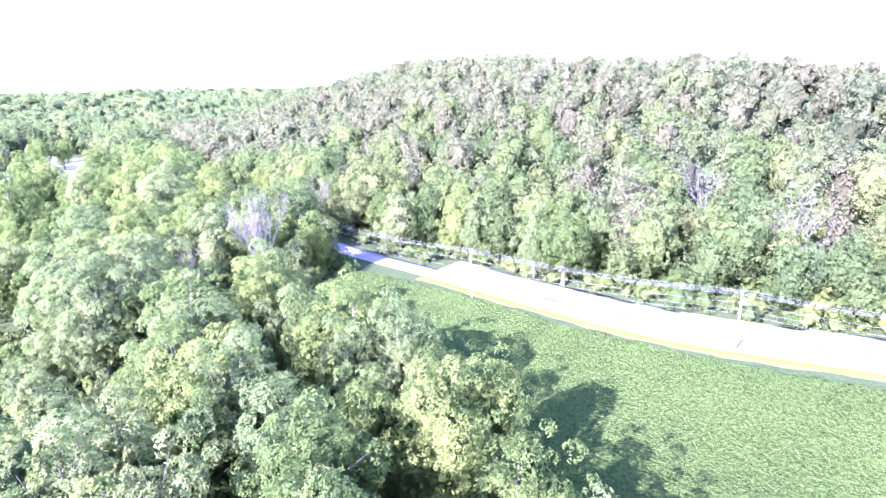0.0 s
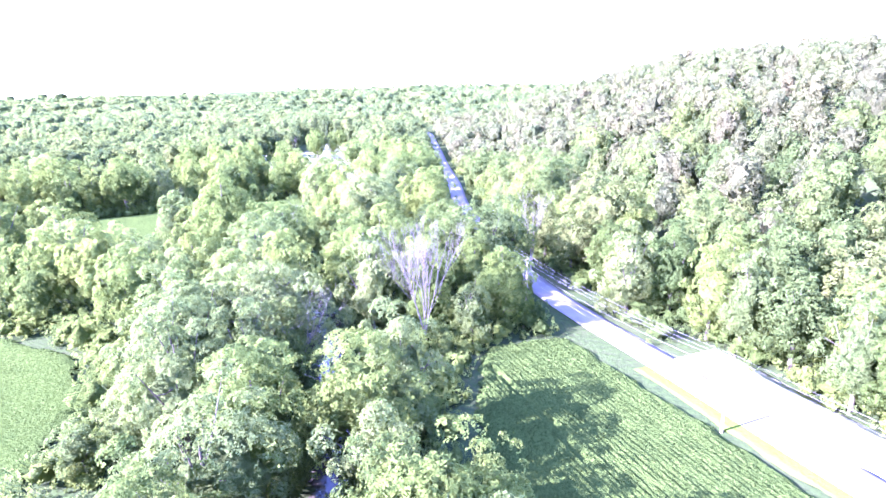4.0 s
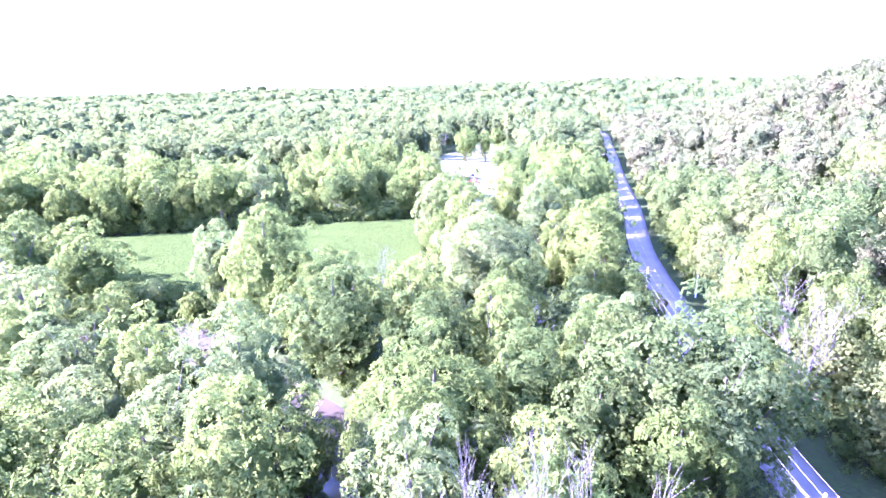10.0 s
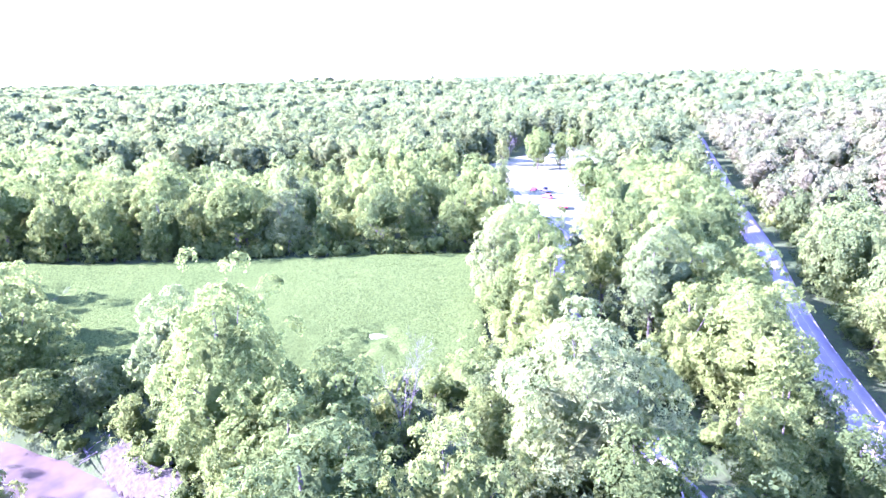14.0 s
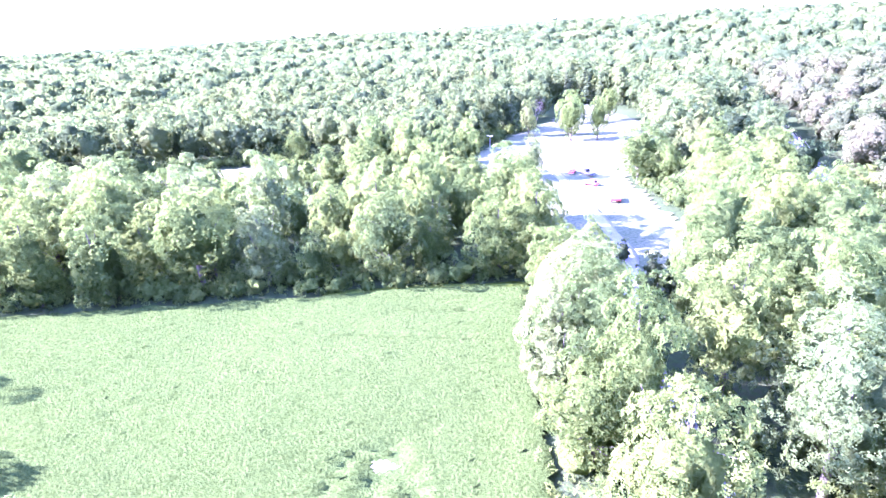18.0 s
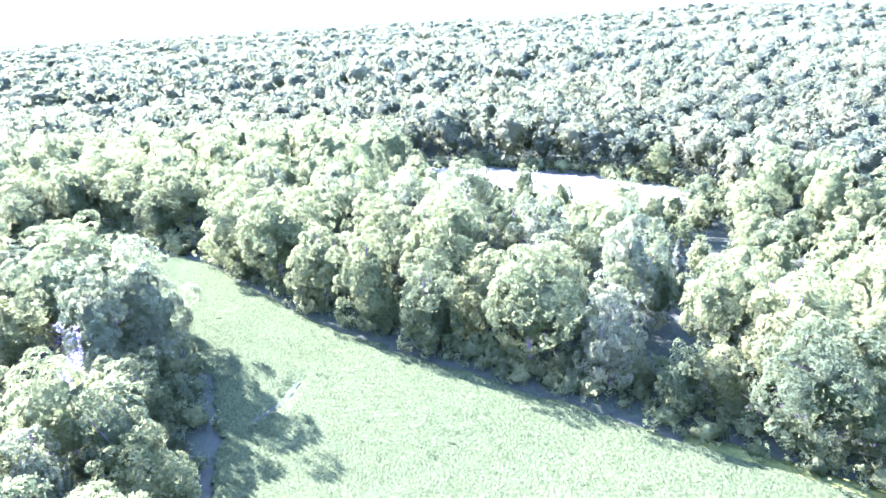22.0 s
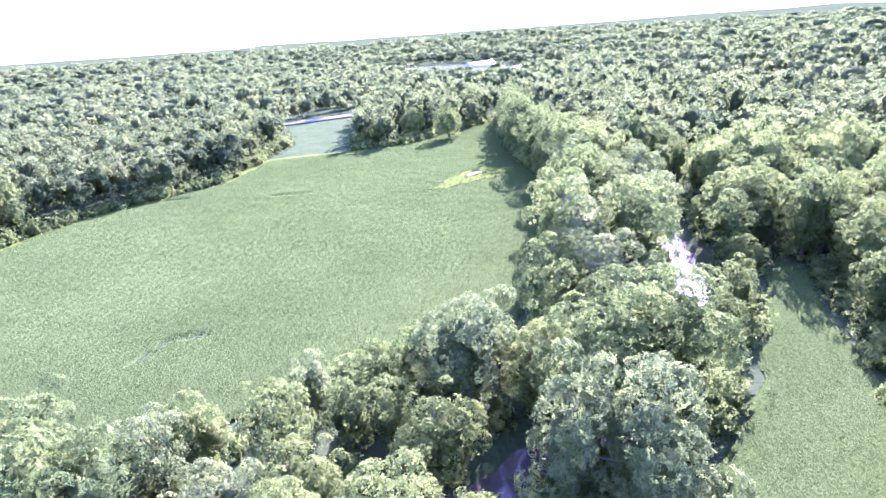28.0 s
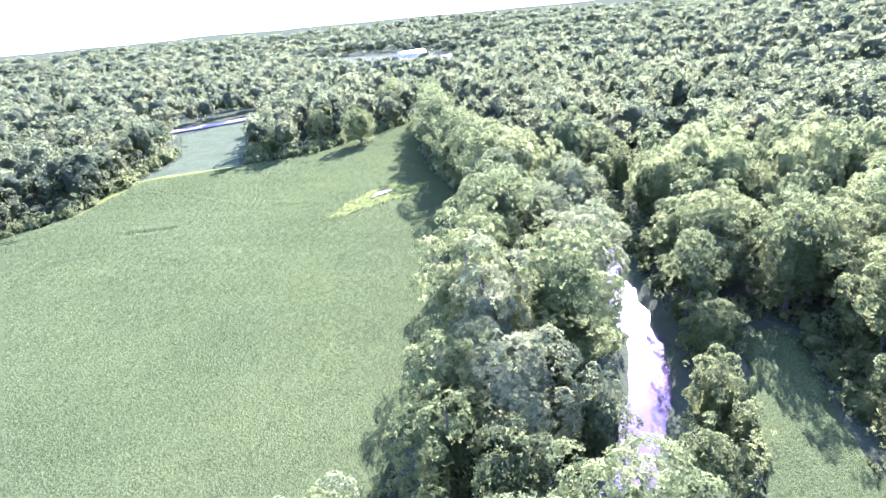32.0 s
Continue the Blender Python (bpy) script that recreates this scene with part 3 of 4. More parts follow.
def crown(seed, H, R, base, clumps, leaves, size, peak=0.42, cuts=6, small=0.24, core=(0.58, 0.75)):
    """Foliage of a broad tree: a dense egg-shaped mass of many lumps, and ragged leaf sprays all over it."""
    r = np.random.RandomState(seed)
    lo = base * H
    mid = np.array((0, 0, lo + (H - lo) * peak))
    half = np.array((R, R, (H - lo) * (1 - peak)))
    low = (H - lo) * peak / half[2]
    C, rad = [], []
    for k in range(clumps):
        z = 1 - 2 * (k + 0.5) / clumps
        an = k * 2.39996 + r.uniform(-0.5, 0.5)
        q = math.sqrt(1 - z * z)
        lean = 1 + 0.2 * math.sin(2 * an + seed) + 0.14 * math.sin(3 * an + 2.4 * z + 2 * seed)
        way = np.array((q * lean * math.cos(an), q * lean * math.sin(an), z if z > 0 else z * low))
        big = k % 4 == 0
        C.append(way * half * (r.uniform(0.5, 0.74) if big else r.uniform(0.52, 1.06)))
        rad.append(R * (r.uniform(0.36, 0.5) if big else small * r.uniform(0.5, 1.4)))
    C, rad = np.array(C), np.array(rad)

    def reach(d):
        along = d @ C.T
        gap = rad**2 - ((C**2).sum(1) - along**2)
        far = np.where((gap > 0) & (along > 0), along + np.sqrt(np.maximum(gap, 0)), 0)
        return np.maximum(far.max(1), 0.36 / np.linalg.norm(d / np.where((d[:, 2:] > 0), half, half * np.array((1, 1, low))), axis=1))

    V, F = BALLS[cuts]
    d = V * half
    d = d / np.linalg.norm(d, axis=1, keepdims=True)
    body = mid + d * (reach(d) * r.uniform(*core, len(d)))[:, None]
    # Leaf sprays lie like shingles on the outer faces of the clumps.
    n = leaves * 4
    k = r.choice(clumps, n, p=rad**2 / (rad**2).sum())
    out = C / (np.linalg.norm(C, axis=1, keepdims=True) + 1e-9)
    d = r.normal(size=(n, 3)) * 0.75 + out[k] * 0.7 + np.array((0, 0, 0.25))
    d /= np.linalg.norm(d, axis=1, keepdims=True)
    pos = C[k] + d * (rad[k] * r.uniform(0.84, 1.1, n))[:, None] * np.array((1, 1, 0.86))
    buried = (((pos[:, None] - C[None]) ** 2).sum(-1) < (0.8 * rad) ** 2).sum(1) - 1
    best = np.argsort(buried + r.uniform(0, 0.5, n), kind="stable")[:leaves]
    pos, d = pos[best] + mid, d[best]
    normal = d + r.normal(size=(leaves, 3)) * 0.32 + np.array((0, 0, 0.1))
    V, F = joined([leaf_cards(pos, normal, size, r), (body, F)])
    return V, F, C + mid


def trunk(seed, H, C, base):
    """A tapered trunk with limbs that reach into the lumps of the crown."""
    r = np.random.RandomState(seed + 50)
    bend = np.cumsum(r.uniform(-0.25, 0.25, (7, 2)), 0)
    zs = np.linspace(-0.6, 0.78 * H, 7)
    line = np.column_stack([bend - bend[0], zs])
    rad = 0.022 * H * np.array((1.25, 1.0, 0.85, 0.7, 0.55, 0.38, 0.18))
    pieces = [tube(line, rad, 8)]
    for c in C[r.choice(len(C), min(9, len(C)), False)]:
        k = r.randint(2, 6)
        a = line[k]
        if c[2] < a[2]:
            continue
        m = (a + c) / 2 + np.array((0, 0, -0.4))
        pieces.append(tube([a, m, c], [rad[k] * 0.5, rad[k] * 0.33, rad[k] * 0.1], 5))
    return joined(pieces)


def conifer(seed, H, R, tiers, per, size):
    r = np.random.RandomState(seed)
    pos, nor = [], []
    for k in range(tiers):
        u = k / (tiers - 1)
        z = H * (0.08 + 0.9 * u)
        for an in r.uniform(0, 6.2832) + np.arange(per) * 6.2832 / per:
            reach = R * (1 - u) ** 0.85 * r.uniform(0.75, 1.1) + 0.25
            for s in np.linspace(0.25, 1, max(2, int(5 * (1 - u)) + 1)):
                pos.append((reach * s * math.cos(an), reach * s * math.sin(an), z - 0.22 * reach * s))
                nor.append((math.cos(an) * 0.5, math.sin(an) * 0.5, 1.0))
    pos, nor = np.array(pos), np.array(nor) + r.normal(size=(len(nor), 3)) * 0.3
    pos += r.normal(size=pos.shape) * 0.15
    V, F = leaf_cards(pos, nor, size, r, 1.8)
    return V, F


# Shapes of near trees, each 20 m high and some 6 m in radius; the copies are scaled.
SHAPES, LIGHT_SHAPES = [], []
for k, (R, base, peak, lumpy, mat) in enumerate((
    (5.8, 0.05, 0.42, 0.27, M_LEAF), (6.4, 0.09, 0.5, 0.25, M_LEAF), (5.4, 0.03, 0.36, 0.29, M_LEAF), (6.8, 0.10, 0.52, 0.24, M_LEAF),
    (6.0, 0.05, 0.4, 0.25, M_LEAF_GREY), (6.6, 0.08, 0.48, 0.24, M_LEAF_GREY), (5.6, 0.06, 0.46, 0.26, M_LEAF_HILL), (6.2, 0.08, 0.45, 0.25, M_LEAF_HILL),
)):
    V, F, C = crown(100 + k, 20.0, R, base, 60, 4400, 0.56, peak, 6, lumpy, (0.5, 0.64))
    bole = mesh_of("trunk", *trunk(100 + k, 20.0, C, base), M_BARK, True)
    SHAPES.append((mesh_of("crown", V, F, mat, True, inner=np.arange(len(F)) >= 4400), bole))
    V, F, C = crown(150 + k, 20.0, R, base, 48, 2600, 0.72, peak, 4, lumpy * 1.08, (0.5, 0.64))
    LIGHT_SHAPES.append((mesh_of("crown", V, F, mat, True, inner=np.arange(len(F)) >= 2600), bole))
LABELS = (
    "leafy green broad tree with a lumpy rounded crown", "wide spreading green tree with dense leaves", "upright green tree leafed to the ground",
    "broad domed green tree with sunlit clumps", "grey-green willow-like tree with soft foliage", "wide grey-green tree with pale feathery leaves",
    "olive-green hillside tree with a rounded crown", "pale olive tree with a full uneven crown",
)
TREES = []


def tree(x, y, H, wide, kind, group, turn=0.0, note="", shapes=SHAPES):
    """One near tree: an Empty at its foot, with trunk and crown."""
    z = float(height(np.array([[x, y]]))[0])
    root = new("broad_tree")
    s = H / 20.0
    root.matrix_basis = Matrix.LocRotScale((x, y, z), Euler((0, 0, turn)), (s * wide, s * wide, s))
    tagged(root, note or LABELS[kind] + (", tall" if H > 23 else ", low" if H < 13 else ""), "tree", group)
    part("trunk", shapes[kind][1], root)
    part("crown", shapes[kind][0], root)
    TREES.append((x, y, 6.0 * s * wide))
    return root


# Trees that stand out, by place: x, y, height, width, shape.
for rows, group in (
    ((-10.9, 68.1, 20, 1.13, 0, -0.8, 56, 18, 0.71, 0, 5.5, 50.8, 17, 0.74, 3, -30.9, 65.7, 20, 1.17, 4, -53.6, 96.5, 20, 1.26, 5, -59.2, 86.4, 20, 1.35, 4, -16.1, 56.1, 13, 0.81, 4, -20.3, 32.8, 20, 0.8, 4, -44.7, 56.5, 14, 0.7, 5, -55.3, 82.4, 20, 1.35, 4, -16.7, 70, 17, 0.74, 3, -10.3, 75.9, 15, 0.7, 0, -46.8, 92.2, 15, 0.81, 6, -37.6, 149.6, 20, 1.34, 7, -56.1, 125.7, 20, 1.2, 0, -83.3, 134.7, 20, 1.2, 0, -115, 105.3, 20, 1.35, 4, -39.6, 61.1, 11, 0.94, 4, 6.5, 37, 18, 0.95, 0, 0.0, 45, 19, 0.85, 1, 10.5, 29, 16, 0.95, 4, -5, 63, 19, 0.85, 5, -27.5, 126.5, 15, 1.0, 1, -30.5, 119, 12, 0.95, 4, -36, 143.5, 18, 1.0, 4), "trees along the creek"),
    ((-34.5, 89.7, 10, 1.35, 0, -13.4, 153.1, 15, 1.3, 1, -42.6, 141.2, 19, 1.25, 7, -66.9, 117.6, 11, 1.08, 0, -44.9, 136.4, 16, 0.81, 7, -70.4, 107.7, 18, 1.28, 4, -92.6, 105.1, 18, 1.35, 4, -58.5, 103.2, 15, 1.01, 4, -28.6, 129.7, 12, 1.35, 0, -91.5, 137.6, 18, 1.25, 0, -100, 146.3, 15.3, 0.9, 2, -75.9, 158.7, 22.8, 1.05, 5, -72.9, 186.1, 19, 1.1, 1, -68.9, 139.2, 16, 1.15, 3, -68.6, 155.5, 16, 1.11, 1, -61.3, 159.5, 13, 1.23, 7, -76.3, 152.7, 14, 0.84, 7, -140.6, 119.5, 18, 1.35, 0, -110, 114.1, 15, 0.97, 2), "trees along the creek"),
    ((-92.7, 162.9, 10.3, 1.05, 7, -65.4, 173.3, 14, 1.05, 0, -98.5, 116, 8, 1.35, 2, -108.8, 183.5, 14, 1.05, 3, -214.1, 91.3, 22, 1.3, 1, -244.6, 43.6, 20, 1.26, 5, -266.7, 49.3, 18, 1.35, 0, -162.6, 103.2, 18, 0.99, 0, -179.9, 112.5, 14, 1.06, 2, -164.4, 118.7, 13, 1.15, 0, -244.9, 124.4, 19, 1.35, 0, -250.3, 113.5, 19, 1.35, 2, -198.2, 85.2, 17, 1.35, 0, -180.7, 91.9, 15, 1.33, 0, -242, 73.7, 12.5, 0.9, 2, -277, 69, 17.5, 1.0, 2, -258.5, 101, 11, 1.35, 2, -246, 112.5, 17, 1.2, 1), "trees along the creek"),
    ((-189.6, 79.1, 19, 1.26, 5, -203.5, 93.7, 23, 1.3, 1, -249.2, 37.5, 19, 1.26, 5, -217.9, 67.8, 19, 1.26, 5, -180, 107, 12, 1.35, 0, -149.5, 85.6, 16, 1, 4, -164.7, 93.4, 14, 1.12, 0, -233, 55.9, 23, 1.3, 1, -225.8, 72.2, 16, 0.81, 4, -266.3, 10.6, 19, 1.26, 5, -278.5, -45.3, 19, 1.35, 0, -253.2, 62.7, 11, 1.35, 2, -232, 82.0, 12, 0.95, 0, -253.8, 18.4, 18, 1.26, 5, -291.3, -91.8, 18, 1.35, 0, -102.9, 136.2, 27, 0.84, 0), "trees along the creek"),
    ((-88, 203, 19, 1.35, 0, -122.5, 198.2, 19.5, 1.05, 5, -118.8, 189.8, 17.5, 0.9, 4, -108.4, 218.1, 18, 1.35, 0, -78.8, 198.2, 16, 1.21, 0, -130.9, 209.5, 15, 1.35, 0, -136.3, 210.3, 15, 1.15, 2, -166.9, 283.5, 17, 1.3, 1, -134.5, 263.1, 17, 1.23, 3, -109.7, 222.6, 18, 1.23, 3, -128.4, 265.1, 13, 1.35, 2, -171, 319.8, 16, 1.3, 1), "trees beside the farm drive"),
    ((-194, 153, 19, 0.95, 2, -206.9, 156, 22, 1.02, 0, -187, 168, 20.5, 1.1, 1, -203.5, 143, 20.5, 0.92, 2, -173, 190, 10, 1.05, 1, -164, 196, 18, 1.05, 3, -162, 204, 12.5, 1, 2, -151.5, 212.5, 17, 1.1, 0, -148, 219, 20, 1, 0, -180, 178, 18, 0.9, 4, -212.5, 134, 20, 0.98, 0, -218, 148, 19, 1.05, 3, -224, 124, 21.5, 1.05, 1, -234, 112, 22, 1, 0, -198.3, 173, 17.5, 1, 6, -230.9, 161.7, 20, 1.1, 0, -246.2, 167.2, 19, 1.1, 1, -252, 152, 20, 1.05, 0), "tree row beside the bean field"),
    ((-226.5, 229.6, 15, 1.15, 1, -200.1, 243, 13, 1.2, 0, -278.8, 232.1, 14, 1.2, 0, -298.9, 78.2, 19, 1.1, 1, -284, 59.6, 19, 1.1, 2, -305.5, 63, 19, 1.15, 0, -279.8, 58.7, 19, 1.15, 0, -282.1, 75.9, 20, 1.05, 1, -271.3, 46.4, 19, 1.1, 1, -263, 93, 19, 1.0, 1, -270, 86, 21, 1.05, 2, -262, 104, 20, 1.0, 3, -276.9, 42, 17, 1.1, 0), "tree row beside the bean field"),
    ((-45, 188, 15, 0.95, 6, -53.5, 201, 15, 1, 7, -62, 213.5, 16, 1, 1, -67.8, 221.5, 15, 0.95, 6, -23.5, 159.5, 15, 1, 7, -9.5, 145.5, 14, 1, 6, -32, 169, 16, 1, 6), "hillside trees above the road"),
    ((-240, -138.9, 18, 1.35, 0, -253.6, -122.5, 19, 1.35, 0, -288.5, -181, 20, 1.3, 1, -218.5, -129.5, 14, 1.35, 0), "tree island"),
):
    for x, y, H, wide, kind in np.array(rows).reshape(-1, 5):
        tree(x, y, H, min(wide, 1.16), int(kind), group, x * 7.1 + y)

# The tall row between the large field and the creek.
bank_row = smooth_line(FIELD_C[8:15], 12.0)
bank_way = np.gradient(bank_row, axis=0)
bank_row = bank_row + 5.5 * np.column_stack([bank_way[:, 1], -bank_way[:, 0]]) / np.hypot(bank_way[:, 0], bank_way[:, 1])[:, None]
r = np.random.RandomState(8)
for x, y in bank_row + r.uniform(-2.2, 2.2, bank_row.shape):
    if min(math.hypot(x - a, y - b) for a, b, _ in TREES) > 7.5:
        tree(x, y, r.uniform(20, 25.5), r.uniform(0.95, 1.15), int(r.choice((0, 1, 3, 5, 2))), "tall row beside the large bean field", r.uniform(0, 6.28))

OPEN = (FIELD_A, FIELD_B, FIELD_C, HAY, LAWN, ENTRY)


def field_edge(p):
    """Distance to the nearest edge of open land."""
    best = np.full(len(p), 1e9)
    for shape in OPEN:
        best = np.minimum(best, off_line(p, np.vstack([shape, shape[:1]]))[0])
    return best


def wooded(p, margin=4.0):
    """Which points lie in the woods: off the fields, roads and water."""
    ok = np.ones(len(p), bool)
    for shape in OPEN + (FAR_FIELD,):
        ok &= ~inside(p, shape)
    close = (np.abs(p[:, 0] + 130) < 280) & (np.abs(p[:, 1] - 120) < 380)
    edge = np.full(len(p), 1e9)
    edge[close] = field_edge(p[close])
    ok &= edge > margin
    d, side = off_line(p, ROAD_COARSE)
    open_side = (p[:, 0] > 0) & (side > 0)
    ok &= d > np.where(open_side, 11.0, np.where(side > 0, 6.0, 8.0))
    ok &= off_line(p, DRIVE_LINE)[0] > 5.0
    ok &= off_line(p, CREEK_COARSE)[0] > np.where(p[:, 0] > -45, 3.6, 6.0)
    ok &= off_line(p, HIGHWAY_LINE)[0] > 10
    return ok


def seen(p):
    """The valley and the hillsides that face it; the land behind the start stays bare."""
    x, y = p[:, 0], p[:, 1]
    return (x < np.where(y > 0, 0.85 * y + 40, 900)) & ~((y < 0) & (x > -90 - 0.6 * y)) | (np.hypot(x, y - 11) < 30)


def scatter(lo, hi, step, seed):
    r = np.random.RandomState(seed)
    x, y = np.meshgrid(np.arange(lo[0], hi[0], step), np.arange(lo[1], hi[1], step * 0.88))
    x[1::2] += step / 2
    p = np.column_stack([x.ravel(), y.ravel()])
    p = p + r.uniform(-0.36, 0.36, p.shape) * step
    return p[seen(p)]


WAY = poly(0.4, 11.3, -5.6, 65.0, -25.2, 114.9, -73.0, 153.9, -136.5, 169.7, -198.8, 126.7, -226.1, 76.3)
spots = scatter((-420, -220), (210, 520), 9.6, 11)
spots = spots[wooded(spots) & ~((spots[:, 0] > 18) & (spots[:, 1] < 5))]
for x, y, rad in TREES:
    spots = spots[np.hypot(spots[:, 0] - x, spots[:, 1] - y) > max(4.5, rad * 0.62 + 1.8)]
low_wood = poly(-282.4, 184.3, -254.6, 210.9, -226.6, 238.5, -196.1, 252.2, -170.9, 231.2, -195.0, 191.5, -227.9, 169.4, -257.9, 148.9, -292.8, 131.3)
pool = poly(-149.9, 95.0, -148.3, 129.8, -125.9, 135.5, -97.9, 137.1, -86, 128, -78, 116, -92, 108, -110.9, 103.1)
beans_edge = poly(-150, 70, -206, 62, -206, 84, -150, 92)

clearing = poly(-66, 50, -36, 46, -38, 64, -52, 78, -66, 84)
snag_gap = poly(-40, 113, -42, 104, -30, 94, -20, 86, -12, 92, -22, 106, -31, 115)
strip_side = poly(-262, 56, -262, 76, -222, 108, -203, 104, -222, 80, -242, 64)
corner = poly(-94, 141, -126, 139, -128, 150, -106, 173, -95, 168)
slope = poly(-80, 134, -94, 140, -95, 168, -104, 178, -88, 176, -80, 158)


def tall(p, r, lo, hi):
    """Heights of trees: lower along field edges, beside the road and by the creek pool."""
    H = r.uniform(lo, hi, len(p))
    belt = (p[:, 0] > -150) & (p[:, 1] < 150) & (p[:, 1] > 0)
    H = H * np.where(belt, 1.0, r.uniform(0.75, 1.22, len(p)))
    H = np.where(belt, np.minimum(H, np.where(p[:, 1] < 85, 12.5, 10.0) + 0.8 * field_edge(p) + r.uniform(-1, 2, len(p))), H)
    road, side = off_line(p, ROAD_COARSE)
    H = np.where(side < 0, np.minimum(H, np.where(p[:, 1] < 196, 6.5 + 0.55 * road, 8.5 + 0.75 * road)), H)
    H = np.where(inside(p, low_wood), np.minimum(H, r.uniform(9.5, 14, len(p))), H)
    H = np.where(inside(p, corner), np.minimum(H, r.uniform(4, 6.5, len(p))), H)
    H = np.where(inside(p, beans_edge), np.minimum(H, r.uniform(12, 15.5, len(p))), H)
    H = np.where(inside(p, clearing) | inside(p, strip_side), np.minimum(H, r.uniform(5.5, 8, len(p))), H)
    H = np.where(inside(p, snag_gap), np.minimum(H, r.uniform(5, 7.5, len(p))), H)
    H = np.where(inside(p, slope), np.minimum(H, r.uniform(10, 13.5, len(p))), H)
    return np.where(inside(p, pool), np.minimum(H, r.uniform(6, 9, len(p))), H)


order = np.argsort(off_line(spots, WAY)[0])
near, rest = spots[order[:190]], spots[order[190:]]
r = np.random.RandomState(21)
on_hill = off_line(near, ROAD_COARSE)[1] > 0
for (x, y), hill, H in zip(near, on_hill, tall(near, r, 16, 21)):
    kind = r.choice((6, 7, 1, 0, 4)) if hill else r.choice((4, 5, 4, 5, 0, 3)) if y < 92 and x > -120 else r.choice((0, 1, 2, 3, 4, 5, 0, 2))
    tree(x, y, H, r.uniform(0.76, 1.0) * (1.25 if H < 12 else 1.0), int(kind), "hillside woods" if hill else "creekside woods", r.uniform(0, 6.28), shapes=LIGHT_SHAPES)


# ---- undergrowth along the edges of the woods, and woods farther off ----
BUSH = [crown(600 + k, 20.0, 13.0, 0.0, 18, 80, 3.8, 0.35, 2, 0.34, (0.5, 0.7))[:2] for k in range(4)]


def woods(name, spots, patterns, H, spread_w, mat, seed, leaves, text, shy=False):
    """Many trees joined into one mesh, each turned, scaled and toned on its own."""
    r = np.random.RandomState(seed)
    Vs, Ts, Fs, Is, n = [], [], [], [], 0
    pick = r.randint(0, len(patterns), len(spots))
    z = height(spots)
    high = tall(spots, r, *H) if shy else r.uniform(*H, len(spots)) * r.uniform(0.72, 1.2, len(spots))
    for k, (V, F) in enumerate(patterns):
        mine = np.nonzero(pick == k)[0]
        if not len(mine):
            continue
        s = high[mine] / 20.0
        w = s * r.uniform(*spread_w, len(mine))
        an = r.uniform(0, 6.2832, len(mine))
        c, q = np.cos(an), np.sin(an)
        X = (V[None, :, 0] * c[:, None] - V[None, :, 1] * q[:, None]) * w[:, None] + spots[mine, 0][:, None]
        Y = (V[None, :, 0] * q[:, None] + V[None, :, 1] * c[:, None]) * w[:, None] + spots[mine, 1][:, None]
        Z = V[None, :, 2] * s[:, None] + z[mine][:, None]
        Vs.append(np.stack([X, Y, Z], -1).reshape(-1, 3))
        Ts.append(np.repeat(r.uniform(0, 1, len(mine)), len(V)))
        Fs.append((F[None] + (np.arange(len(mine)) * len(V))[:, None, None]).reshape(-1, 4) + n)
        Is.append(np.tile(np.arange(len(F)) >= leaves, len(mine)))
        n += len(mine) * len(V)
    me = mesh_of(name, np.vstack(Vs), np.vstack(Fs), mat, True, tone=np.concatenate(Ts), inner=np.concatenate(Is) if mat in INNER else None)
    return tagged(new(name, me), text, "woods", kind="stuff")


thicket = scatter((-330, -170), (120, 330), 3.6, 17)
edge = field_edge(thicket)
beside = off_line(thicket, ROAD_COARSE)
bank = off_line(thicket, CREEK_COARSE)[0]
pick = wooded(thicket, 0.8) & ((edge < 8) | ((beside[0] < 26) & (beside[1] > 0)) | (beside[0] < 11) | (bank < 10))
pick |= wooded(thicket, 1.2) & (off_line(thicket, WAY)[0] < 45) & (np.arange(len(thicket)) % 3 == 0)
woods("undergrowth", thicket[pick], BUSH, (2.2, 5.6), (0.75, 1.1), M_LEAF, 37, 80, "low green bushes and saplings along the edges of the woods")
MID = [crown(300 + k, 20.0, R, 0.05, 40, 900, 1.08, 0.45, 4, 0.3, (0.55, 0.72))[:2] for k, R in enumerate((5.8, 6.6, 6.2, 5.4, 6.9))]
FAR = [crown(400 + k, 20.0, R, 0.1, 16, 230, 1.6, 0.5, 3, 0.36, (0.6, 0.76))[:2] for k, R in enumerate((6.0, 6.8, 5.6, 6.3))]
reach = off_line(rest, WAY)[0]
hill = off_line(rest, ROAD_COARSE)[1] > 0
mid = reach < 120
climb = off_line(rest, ROAD_COARSE)[0] + np.random.RandomState(30).uniform(-45, 45, len(rest))
woods("upper_hillside_woods", rest[mid & hill & (climb > 62)], MID, (13.5, 18), (0.74, 0.95), M_LEAF_RUSSET, 38, 900, "brownish-olive late summer trees high on the hillside")
woods("hillside_woods", rest[mid & hill & (climb <= 62)], MID, (13.5, 18), (0.76, 0.98), M_LEAF_HILL, 31, 900, "dense olive and green trees covering the hillside above the road")
woods("valley_woods", rest[mid & ~hill], MID, (16, 22), (0.72, 0.94), M_LEAF, 32, 900, "dense green valley trees behind the field edges", True)
woods("outer_hill_woods", rest[~mid & hill & (off_line(rest, ROAD_COARSE)[0] < 205)], FAR, (14, 18), (0.8, 1.1), M_LEAF_RUSSET, 33, 230, "wooded hilltop with brownish-olive trees")
woods("outer_valley_woods", rest[~mid & ~hill], FAR, (14, 20), (0.82, 1.16), M_LEAF_FAR, 34, 230, "green woods stretching across the valley floor", True)
ring = scatter((-1500, -1500), (500, 1500), 17.0, 12)
